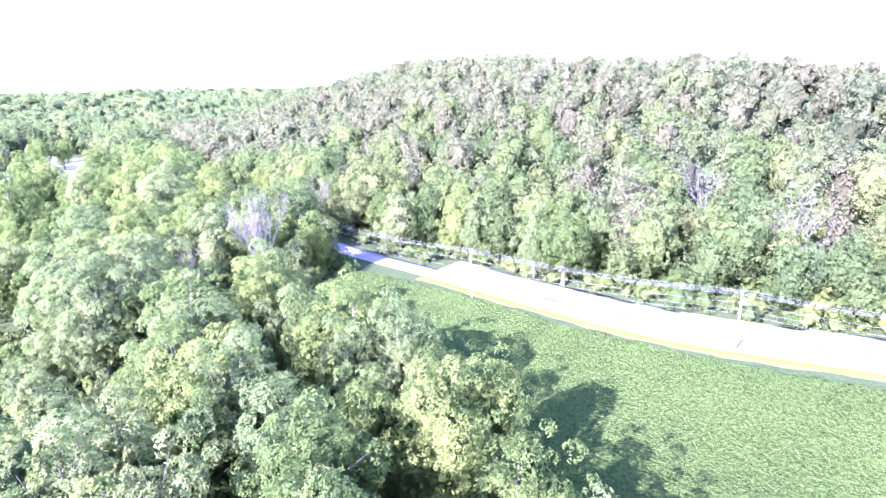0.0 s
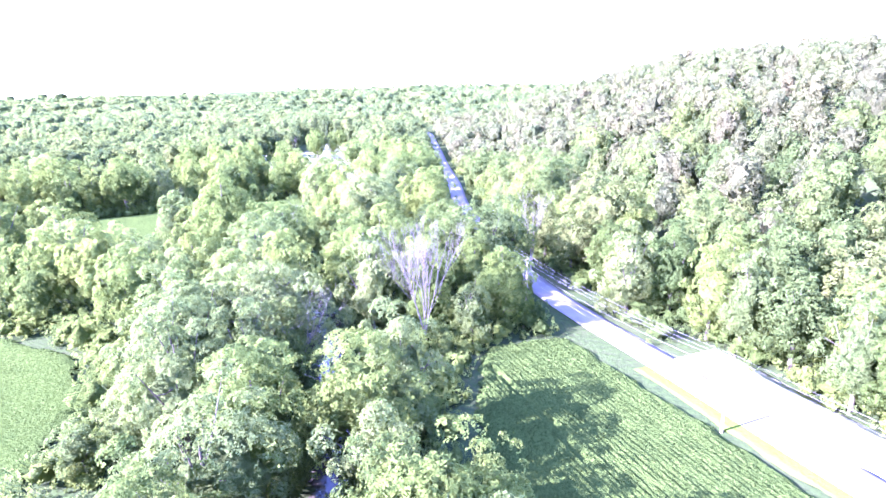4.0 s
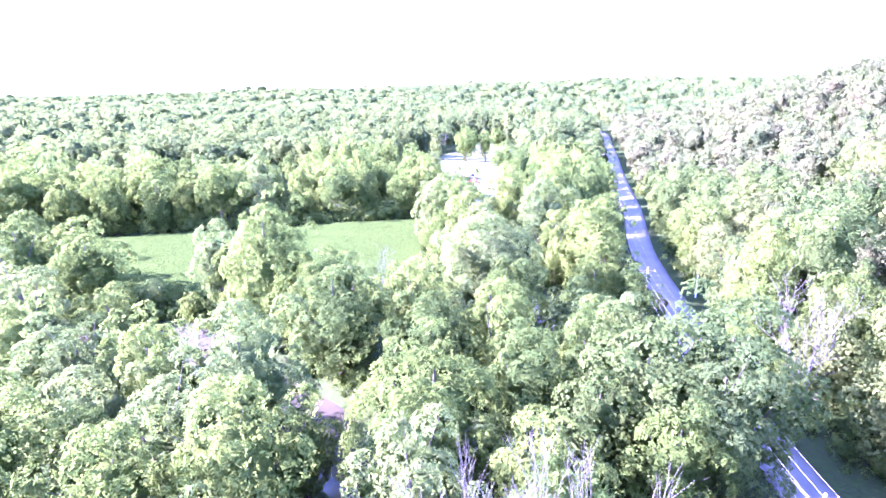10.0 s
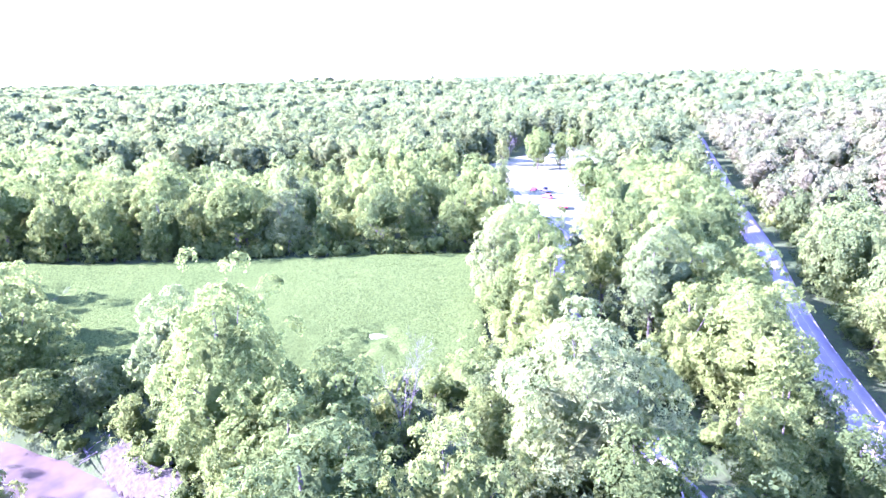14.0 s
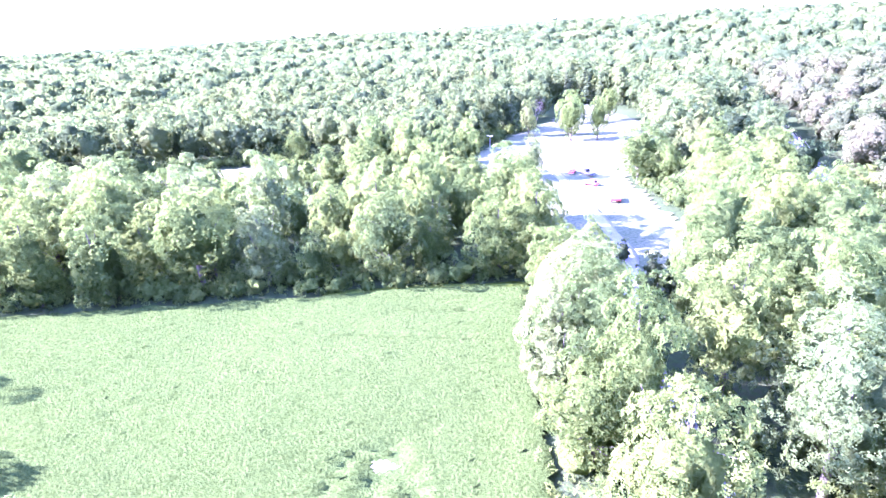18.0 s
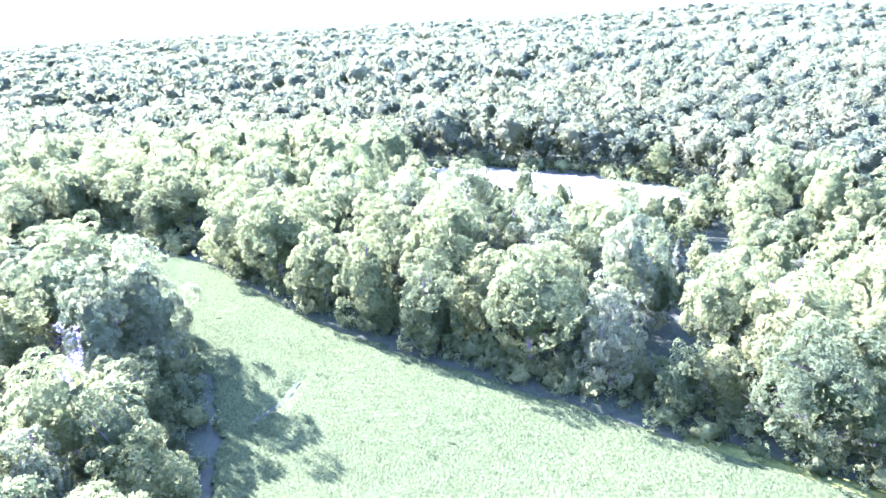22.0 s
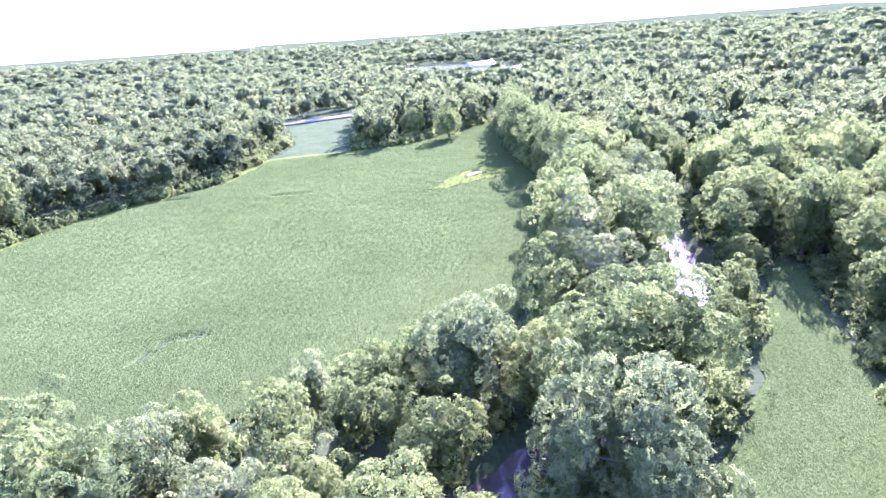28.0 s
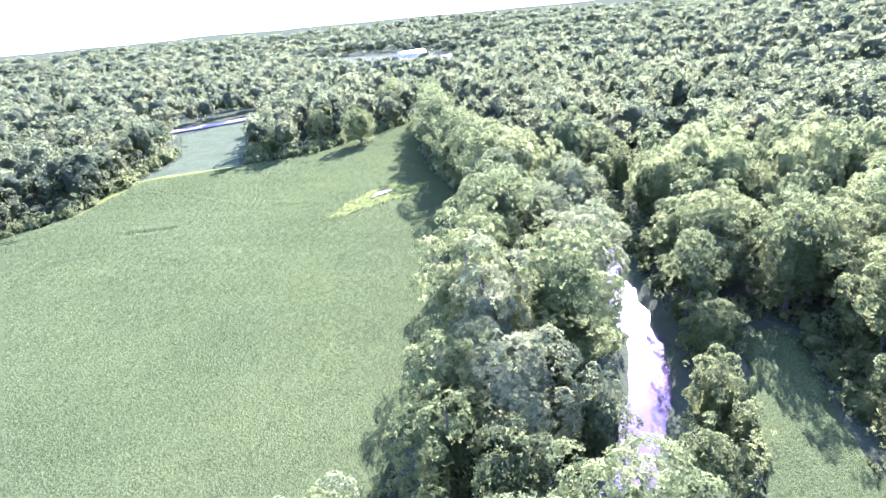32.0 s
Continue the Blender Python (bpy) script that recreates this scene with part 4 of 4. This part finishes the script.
box = (ring[:, 0] > -420) & (ring[:, 0] < 210) & (ring[:, 1] > -220) & (ring[:, 1] < 520)
ring = ring[~box & ~((ring[:, 0] > 120) & (ring[:, 1] > -350)) & (np.hypot(ring[:, 0] + 130, ring[:, 1] - 100) < 1500)]
ring = ring[wooded(ring) & ~((ring[:, 1] < 0) & (ring[:, 0] > 20 - 0.45 * ring[:, 1]))]
FAR2 = [crown(500 + k, 20.0, 8.5, 0.15, 9, 56, 2.5, 0.5, 2, 0.46, (0.6, 0.78))[:2] for k in range(4)]
view = np.hypot(ring[:, 0] + 130, ring[:, 1] - 100) < 800
woods("distant_woods", ring[view], FAR2, (14, 19), (0.9, 1.2), M_LEAF_FAR, 35, 56, "distant green woods rolling away over low hills")
woods("horizon_woods", ring[~view][::3], FAR2, (16, 22), (1.3, 1.8), M_LEAF_FAR, 36, 56, "woods along the far horizon")


# ---- bare trees ----
def bare_limb(r, start, way, length, radius, level, out, fork=0.36):
    """A forking bare branch, as tubes."""
    pts, p, w = [start], np.array(start, float), np.array(way, float)
    for _ in range(4):
        w = w + r.normal(size=3) * 0.36 * fork + np.array((0, 0, 0.05))
        w /= np.linalg.norm(w)
        p = p + w * length / 4
        pts.append(p.copy())
    sides = 6 if level > 2 else 4 if level > 1 else 3
    out.append(tube(pts, radius * np.linspace(1, 0.45, 5), sides))
    if level:
        for k in range(r.randint(3, 5)):
            i = r.randint(2, 5)
            b = w + r.normal(size=3) * fork
            b[2] = abs(b[2]) * 0.8 + 0.25
            bare_limb(r, pts[i], b / np.linalg.norm(b), length * r.uniform(0.5, 0.72), max(0.014, radius * 0.5), level - 1, out, fork)


def bare_tree(x, y, H, stems, spread_a, seed, label, level=3, fork=0.36):
    r = np.random.RandomState(seed)
    z = float(height(np.array([[x, y]]))[0])
    root = tagged(new("dead_tree"), label, "dead tree")
    root.location = (x, y, z)
    foot = tube([(0, 0, -0.5), (0.05, 0, 0.8), (0, 0.05, H * 0.16)], [0.022 * H, 0.016 * H, 0.013 * H], 9)
    part("trunk", mesh_of("trunk", *foot, M_DEAD, True), root)
    for k in range(stems):
        an = 6.2832 * k / stems + r.uniform(-0.3, 0.3)
        tilt = spread_a * r.uniform(0.5, 1.0)
        out = []
        bare_limb(r, (0, 0, H * 0.15), (math.cos(an) * math.sin(tilt), math.sin(an) * math.sin(tilt), math.cos(tilt)), H * 0.52 * r.uniform(0.85, 1.1), 0.0048 * H, level, out, fork)
        part("limb", mesh_of("limb", *joined(out), M_DEAD, True), root)
    return root


bare_tree(-36.2, 112.5, 17.5, 6, 0.17, 5, "bleached dead tree with a fan of bare forking limbs", 4, 0.22)
bare_tree(-47.0, 92.5, 15.0, 5, 0.45, 6, "grey half-dead tree with thin bare limbs by the creek")
bare_tree(66.0, 131.0, 15.0, 5, 0.42, 7, "tall bleached snag standing on the hillside")
bare_tree(71.0, 103.0, 17.0, 6, 0.5, 8, "bare pale dead tree on the hillside above the road")
bare_tree(-97.0, 153.0, 11.0, 4, 0.45, 9, "small bare dead tree beside the bean field")
bare_tree(-33.0, 160.0, 17.0, 4, 0.3, 10, "bare pale trunk among leafy trees by the road")
bare_tree(-252.0, 336.0, 11.0, 4, 0.5, 11, "bare dead tree behind the lawn")
bare_tree(-86.0, -62.0, 10.0, 5, 0.5, 12, "bare grey dead tree at the field edge")


# ---- conifers and garden trees ----
PINES = []
for k in range(3):
    V, F = conifer(700 + k, 18.0, (3.6, 4.2, 3.9)[k], 15, 9, 1.0)
    stem = tube([(0, 0, -0.5), (0, 0, 8), (0, 0, 17.5)], [0.3, 0.2, 0.04], 8)
    PINES.append((mesh_of("crown", V, F, M_NEEDLE), mesh_of("trunk", *stem, M_BARK, True)))


def pine(x, y, H, kind, turn, label, group):
    z = float(height(np.array([[x, y]]))[0])
    root = tagged(new("conifer_tree"), label, "conifer", group)
    root.matrix_basis = Matrix.LocRotScale((x, y, z), Euler((0, 0, turn)), (H / 18, H / 18, H / 18))
    part("trunk", PINES[kind][1], root)
    part("crown", PINES[kind][0], root)


r = np.random.RandomState(41)
for k in range(16):
    u = k / 15
    pine(-300 + 74 * u + r.uniform(-2, 2), 404 + 18 * u + (k % 2) * 8, r.uniform(15, 19), k % 3, k * 1.3, "dark blue-green spruce in a planted row behind the lawn", "spruce row")
for x, y, H in ((-254, 322, 19), (-230, 168, 13), (-238, 176, 14), (-226, 184, 12), (-212, 192, 12), (-246, 168, 13), (-221, 176, 14), (-204, 200, 12)):
    pine(x, y, H, int(abs(x)) % 3, x, "dark drooping conifer among leafy trees", "conifers in the tree row")
V, F, C = crown(720, 5.0, 1.2, 0.0, 30, 700, 0.28, 0.3, 4, 0.3)
ARBOR = mesh_of("crown", V, F, M_NEEDLE, True), mesh_of("trunk", *tube([(0, 0, -0.2), (0, 0, 2)], [0.12, 0.06], 6), M_BARK)
for x, y, s in ((-138.4, 233.7, 1.0), (-127.0, 224.5, 1.75), (-125.0, 228.5, 1.6), (-123.5, 226, 1.5)):
    root = tagged(new("arborvitae_shrub"), "dense dark green cone-shaped evergreen shrub on the lawn", "shrub", "evergreen shrubs")
    root.matrix_basis = Matrix.LocRotScale((x, y, 0.1), Euler((0, 0, x)), (s, s, s))
    part("trunk", ARBOR[1], root)
    part("crown", ARBOR[0], root)
for x, y, H, wide, kind in ((-220.5, 321, 19, 0.85, 1), (-213, 328, 17, 0.7, 3), (-229, 330, 18, 0.75, 0), (-243, 352, 16, 0.8, 0), (-192.5, 267.5, 15, 0.75, 4), (-236, 368, 15, 0.8, 3), (-240, 318, 16, 0.7, 7)):
    tree(x, y, H, wide, kind, "lawn trees", x, "light-leaved tree standing on the sunlit lawn")


# ---- power line ----
POLES = [(92.0, 57.0), (48.2, 80.8), (7.5, 108.0), (-27.0, 137.5), (-59.5, 180.5), (-86.0, 225.5), (-113.5, 272.0), (-139.0, 318.0), (-165.0, 364.0)]
POLE_H = 10.5


def beam(x0, x1, y0, y1, z0, z1, edge=0.015):
    bm = bmesh.new()
    bmesh.ops.create_cube(bm, size=1.0)
    for v in bm.verts:
        v.co = Vector(((x0 + x1) / 2 + v.co.x * (x1 - x0), (y0 + y1) / 2 + v.co.y * (y1 - y0), (z0 + z1) / 2 + v.co.z * (z1 - z0)))
    bmesh.ops.bevel(bm, geom=bm.edges[:], offset=edge, segments=1, affect="EDGES")
    return bm


ARM_OFF = (-1.1, 0.0, 1.1)
pole_mesh = mesh_of("pole", *tube([(0, 0, -1), (0, 0, 3), (0, 0, POLE_H - 0.2), (0, 0, POLE_H), (0, 0, POLE_H + 0.02)], [0.19, 0.17, 0.125, 0.12, 0.01], 10), M_POLE, True)
arm_mesh = bm_mesh("crossarm", beam(-1.25, 1.25, 0.1, 0.22, POLE_H - 0.75, POLE_H - 0.6), M_POLE)
insulator_mesh = mesh_of("insulator", *tube([(0, 0.16, 0), (0, 0.16, 0.06), (0, 0.16, 0.1), (0, 0.16, 0.16), (0, 0.16, 0.24)], [0.03, 0.07, 0.04, 0.065, 0.03], 8), M_CERAMIC, True)
brace_mesh = mesh_of("brace", *joined([tube([(s * 0.7, 0.16, POLE_H - 0.72), (0, 0.14, POLE_H - 1.5)], [0.02, 0.02], 4) for s in (-1, 1)]), M_METAL)
bracket_mesh = bm_mesh("bracket", beam(-0.05, 0.05, 0.1, 0.3, POLE_H - 3.4, POLE_H - 3.2), M_METAL)
can_mesh = mesh_of("transformer", *tube([(0, -0.42, POLE_H - 2.4), (0, -0.42, POLE_H - 2.35), (0, -0.42, POLE_H - 1.4), (0, -0.42, POLE_H - 1.3)], [0.12, 0.26, 0.26, 0.1], 12), M_METAL, True)
pole_turn = []
for i, (x, y) in enumerate(POLES):
    a, b = POLES[max(0, i - 1)], POLES[min(len(POLES) - 1, i + 1)]
    turn = math.atan2(b[1] - a[1], b[0] - a[0]) - math.pi / 2
    pole_turn.append(turn)
    root = tagged(new("utility_pole"), "weathered wooden utility pole with a crossarm beside the road", "utility pole", "power line poles")
    root.matrix_basis = pose(x, y, 0, 0.8 * math.sin(i * 2.1), 0.8 * math.cos(i * 1.7), math.degrees(turn))
    part("pole", pole_mesh, root)
    part("crossarm", arm_mesh, root)
    part("brace", brace_mesh, root)
    part("bracket", bracket_mesh, root)
    for off in ARM_OFF:
        part("insulator", insulator_mesh, root).location = (off, 0, POLE_H - 0.6)
    if i in (1, 4):
        part("transformer", can_mesh, root, "grey steel transformer can")
for i in range(len(POLES) - 1):
    for side, up, sag, thick in ((-1.1, -0.38, 0.9, 0.008), (0.0, -0.38, 1.0, 0.008), (1.1, -0.38, 0.95, 0.008), (0.2, -2.2, 1.1, 0.009), (0.25, -3.3, 1.2, 0.007), (-0.2, -3.9, 1.3, 0.007)):
        ends = []
        for (x, y), turn in ((POLES[i], pole_turn[i]), (POLES[i + 1], pole_turn[i + 1])):
            ends.append(np.array((x + side * math.cos(turn) - 0.16 * math.sin(turn), y + side * math.sin(turn) + 0.16 * math.cos(turn), POLE_H + up)))
        us = np.linspace(0, 1, 13)
        line = [ends[0] * (1 - u) + ends[1] * u - np.array((0, 0, sag * 4 * u * (1 - u))) for u in us]
        wire = new("overhead_wire", mesh_of("overhead_wire", *tube(line, [thick] * 13, 4), M_WIRE, True))
        tagged(wire, "bright overhead wire sagging between two utility poles", "wire", "overhead wires")
for x, y, H in ((-213.1, 416.1, 13.0), (-207.0, 410.4, 11.5), (-57.2, 199.0, 5.0)):
    root = tagged(new("wooden_post"), "bare pale wooden pole standing beside the road", "pole", "bare poles")
    root.location = (x, y, 0.0)
    part("pole", mesh_of("pole", *tube([(0, 0, -0.8), (0, 0, H - 0.1), (0, 0, H)], [0.17, 0.13, 0.05], 10), M_WHITE, True), root)
    part("cap", mesh_of("cap", *tube([(0, 0, H - 0.02), (0, 0, H + 0.06)], [0.16, 0.02], 10), M_METAL, True), root)


# ---- farmyard ----
def wheel_on(root, x, y, z, rad, wide):
    tyre = part("wheel", mesh_of("tyre", *tube([(-wide / 2, 0, 0), (-wide / 2, 0, 0.001), (wide / 2, 0, 0), (wide / 2, 0, 0.001)], [rad * 0.7, rad, rad, rad * 0.7], 14), M_RUBBER, True), root)
    tyre.location = (x, y, z)
    rim = part("rim", mesh_of("rim", *tube([(-wide / 2 - 0.02, 0, 0), (wide / 2 + 0.02, 0, 0)], [rad * 0.6, rad * 0.6], 12), M_METAL, True), tyre)
    return rim


def car(x, y, turn, paint, label, long=4.5, tall=1.5, truck=False):
    root = tagged(new("parked_car"), label, "car", "parked vehicles")
    root.matrix_basis = pose(x, y, 0.15, 0, 0, turn)
    bm = beam(-0.9, 0.9, -long / 2, long / 2, 0.35, 0.9, 0.1)
    part("body", bm_mesh("body", bm, paint), root)
    bm = beam(-0.8, 0.8, -long * (0.05 if truck else 0.36), long * 0.2, 0.88, tall, 0.05)
    for v in bm.verts:
        if v.co.z > 1.1:
            v.co.x *= 0.82
            v.co.y *= 0.8
    part("cabin", bm_mesh("cabin", bm, M_GLASS), root, "dark glazed cabin")
    bm = beam(-0.64, 0.64, -long * (0.02 if truck else 0.28), long * 0.14, tall - 0.03, tall + 0.03, 0.02)
    part("roof", bm_mesh("roof", bm, paint), root)
    for sx in (-0.82, 0.82):
        for sy in (-0.31, 0.31):
            wheel_on(root, sx, sy * long, 0.33, 0.33, 0.22)
    for sx in (-0.62, 0.62):
        part("headlight", bm_mesh("headlight", beam(sx - 0.16, sx + 0.16, long / 2 - 0.02, long / 2 + 0.03, 0.62, 0.76, 0.02), M_WHITE), root)
    for sy in (-1, 1):
        part("bumper", bm_mesh("bumper", beam(-0.85, 0.85, sy * long / 2 - 0.06, sy * long / 2 + 0.06, 0.38, 0.52, 0.03), M_METAL), root)
    return root


car(-188.2, 281.0, 30, M_RED, "red car parked on the farmyard gravel")
car(-183.6, 282.5, 75, M_DARK, "dark pickup truck parked on the farmyard gravel", 5.4, 1.8, True)
car(-175.5, 273.5, 100, M_RED, "small red car parked beside the drive")
car(-228, -250.6, 101, M_RED, "red car on the pale road beyond the field")
car(-252, -255.2, 101, M_DARK, "dark car on the pale road beyond the field")
wagon = tagged(new("farm_wagon"), "red farm wagon with a dark rack under the trees", "wagon")
wagon.matrix_basis = pose(-161.6, 264.9, 0.12, 0, 0, 40)
part("bed", bm_mesh("bed", beam(-1.2, 1.2, -2.4, 2.4, 0.8, 1.3, 0.04), M_RED), wagon)
part("hitch", mesh_of("hitch", *tube([(0, 2.3, 0.8), (0, 3.6, 0.4)], [0.06, 0.05], 6), M_METAL), wagon)
for sx in (-1.1, 1.1):
    for sy in (-2.2, -0.7, 0.7, 2.2):
        part("stake", bm_mesh("stake", beam(sx - 0.05, sx + 0.05, sy - 0.05, sy + 0.05, 1.2, 2.8, 0.01), M_DARK), wagon)
    part("rail", bm_mesh("rail", beam(sx - 0.04, sx + 0.04, -2.3, 2.3, 2.6, 2.75, 0.01), M_DARK), wagon)
    for sy in (-1.5, 1.5):
        wheel_on(wagon, sx * 0.95, sy, 0.45, 0.45, 0.2)
lamp = tagged(new("yard_lamp"), "slender yard lamp post with a flat head", "lamp post")
lamp.location = (-233.3, 289.2, 0.05)
part("post", mesh_of("post", *tube([(0, 0, 0), (0, 0, 5.6)], [0.09, 0.06], 8), M_METAL, True), lamp)
part("arm", mesh_of("arm", *tube([(-0.9, 0, 5.7), (0, 0, 5.6), (0.9, 0, 5.7)], [0.04, 0.05, 0.04], 6), M_METAL, True), lamp)
for s in (-1, 1):
    part("lamp_head", bm_mesh("lamp_head", beam(s * 1.1 - 0.3, s * 1.1 + 0.3, -0.16, 0.16, 5.66, 5.78, 0.03), M_WHITE), lamp)


def building(name, x, y, turn, long, wide, wall, rise, walls, roof, label, category, windows):
    """A gabled building with eaves, windows and a door."""
    z = float(height(np.array([[x, y]]))[0])
    root = tagged(new(name), label, category)
    root.matrix_basis = pose(x, y, z, 0, 0, turn)
    L, W = long / 2, wide / 2
    v = [(-L, -W, -0.5), (L, -W, -0.5), (L, W, -0.5), (-L, W, -0.5), (-L, -W, wall), (L, -W, wall), (L, W, wall), (-L, W, wall), (-L, 0, wall + rise), (L, 0, wall + rise)]
    me = bpy.data.meshes.new("wall")
    me.from_pydata(v, [], [(0, 1, 5, 4), (2, 3, 7, 6), (1, 2, 6, 9, 5), (3, 0, 4, 8, 7), (4, 5, 9, 8), (6, 7, 8, 9)])
    me.materials.append(walls)
    part("wall", me, root)
    for s in (-1, 1):
        slope = np.array([(-L - 0.5, s * (W + 0.6), wall - 0.25), (L + 0.5, s * (W + 0.6), wall - 0.25), (L + 0.5, 0, wall + rise + 0.12), (-L - 0.5, 0, wall + rise + 0.12)])
        v = np.vstack([slope, slope + np.array((0, 0, 0.14))])
        part("roof", mesh_of("roof", v, [(3, 2, 1, 0), (4, 5, 6, 7), (0, 1, 5, 4), (1, 2, 6, 5), (2, 3, 7, 6), (3, 0, 4, 7)], roof), root)
        for k in range(windows):
            wx = -L + long * (k + 0.5) / windows
            win = part("window", bm_mesh("window_frame", beam(wx - 0.55, wx + 0.55, s * W - 0.05, s * W + 0.08, wall * 0.4, wall * 0.4 + 1.3, 0.01), M_WHITE), root)
            part("pane", bm_mesh("pane", beam(wx - 0.45, wx + 0.45, s * W + (0.06 if s > 0 else -0.12), s * W + (0.12 if s > 0 else -0.06), wall * 0.4 + 0.1, wall * 0.4 + 1.2, 0.005), M_GLASS), win)
    part("door", bm_mesh("door", beam(L - 0.03, L + 0.06, -0.5, 0.5, 0, 2.05, 0.01), M_DARK), root)
    return root


house = building("farmhouse", -199.3, 402.7, 60, 10, 7, 3.0, 2.2, M_WHITE, M_ROOF, "small white farmhouse with a grey gabled roof", "house", 4)
part("chimney", bm_mesh("chimney", beam(1.6, 2.3, -0.4, 0.4, 4.4, 6.1, 0.02), M_ROOF), house)
building("long_barn", -447, -575, 20, 42, 13, 5.0, 4.0, M_ROOF, M_METAL, "long grey metal-roofed barn far down the valley", "barn", 6)
building("farm_shed", -437, -440, 15, 15, 9, 3.6, 2.4, M_WHITE, M_METAL, "small pale farm shed in the far field", "shed", 3)


# ---- weeds, bare spots and brush ----
def oval(cx, cy, a, b, turn, k=22):
    an = np.arange(k) * 6.2832 / k
    w = 1 + 0.16 * np.sin(3 * an + 1) + 0.1 * np.sin(5 * an)
    x, y = a * w * np.cos(an), b * w * np.sin(an)
    return np.column_stack([cx + x * math.cos(turn) - y * math.sin(turn), cy + x * math.sin(turn) + y * math.cos(turn)])


tagged(new("weed_patch", mesh_of("weed_patch", *sheet(oval(-237.5, -44.5, 18, 7.0, 0.42), 0.7, 0.85, 1.6, 3, 0.25), M_WEED, True)), "yellow-green weed patch in the bean field", "weeds", kind="stuff")
tagged(new("bare_soil", mesh_of("bare_soil", *sheet(oval(-238, -46.4, 4.0, 1.6, 0.42), 0.5, 1.2, 0.5, 4, 0.05), M_SOIL, True)), "pale bare soil spot among yellow weeds", "soil", kind="stuff")
tagged(new("bare_soil", mesh_of("bare_soil", *sheet(oval(-124.2, 167.6, 2.6, 1.1, 0.75), 0.5, 0.1, 0.5, 5, 0.05), M_SOIL, True)), "bare trodden soil spot in the bean rows", "soil", kind="stuff")
tagged(new("gravel_bar", mesh_of("gravel_bar", *sheet(oval(-113.6, 129.0, 8.5, 3.0, 0.15), 0.4, 0.75, 0.8, 6, 0.05), M_MUD, True)), "brown mud and gravel bar at the creek bend", "gravel bar", kind="stuff")
for line, w, text in ((FIELD_C[14:24], 2.6, "yellow-green grass margin along the bean field"), (FIELD_B[:3], 1.6, "grassy margin between bean field and tree row")):
    V, F = ribbon(smooth_line(line, 2.5), w, w, 0.22, 0.7)
    tagged(new("field_margin", mesh_of("field_margin", V, F, M_WEED, True)), text, "verge", kind="structure")
pile = tagged(new("brush_pile"), "tangle of bleached drift branches on the creek bank", "brush pile")
pile.location = (-122.7, 125.8, -0.9)
r = np.random.RandomState(77)
for k in range(26):
    an, up = r.uniform(0, 6.28), r.uniform(0.05, 0.6)
    w = np.array((math.cos(an) * math.cos(up), math.sin(an) * math.cos(up), math.sin(up)))
    p = np.array((r.uniform(-2, 2), r.uniform(-1.5, 1.5), r.uniform(0, 0.4)))
    n = r.uniform(1.5, 4.0)
    part("branch", mesh_of("branch", *tube([p, p + w * n / 2 + r.normal(size=3) * 0.15, p + w * n], [0.09, 0.06, 0.02], 5), M_DEAD, True), pile)
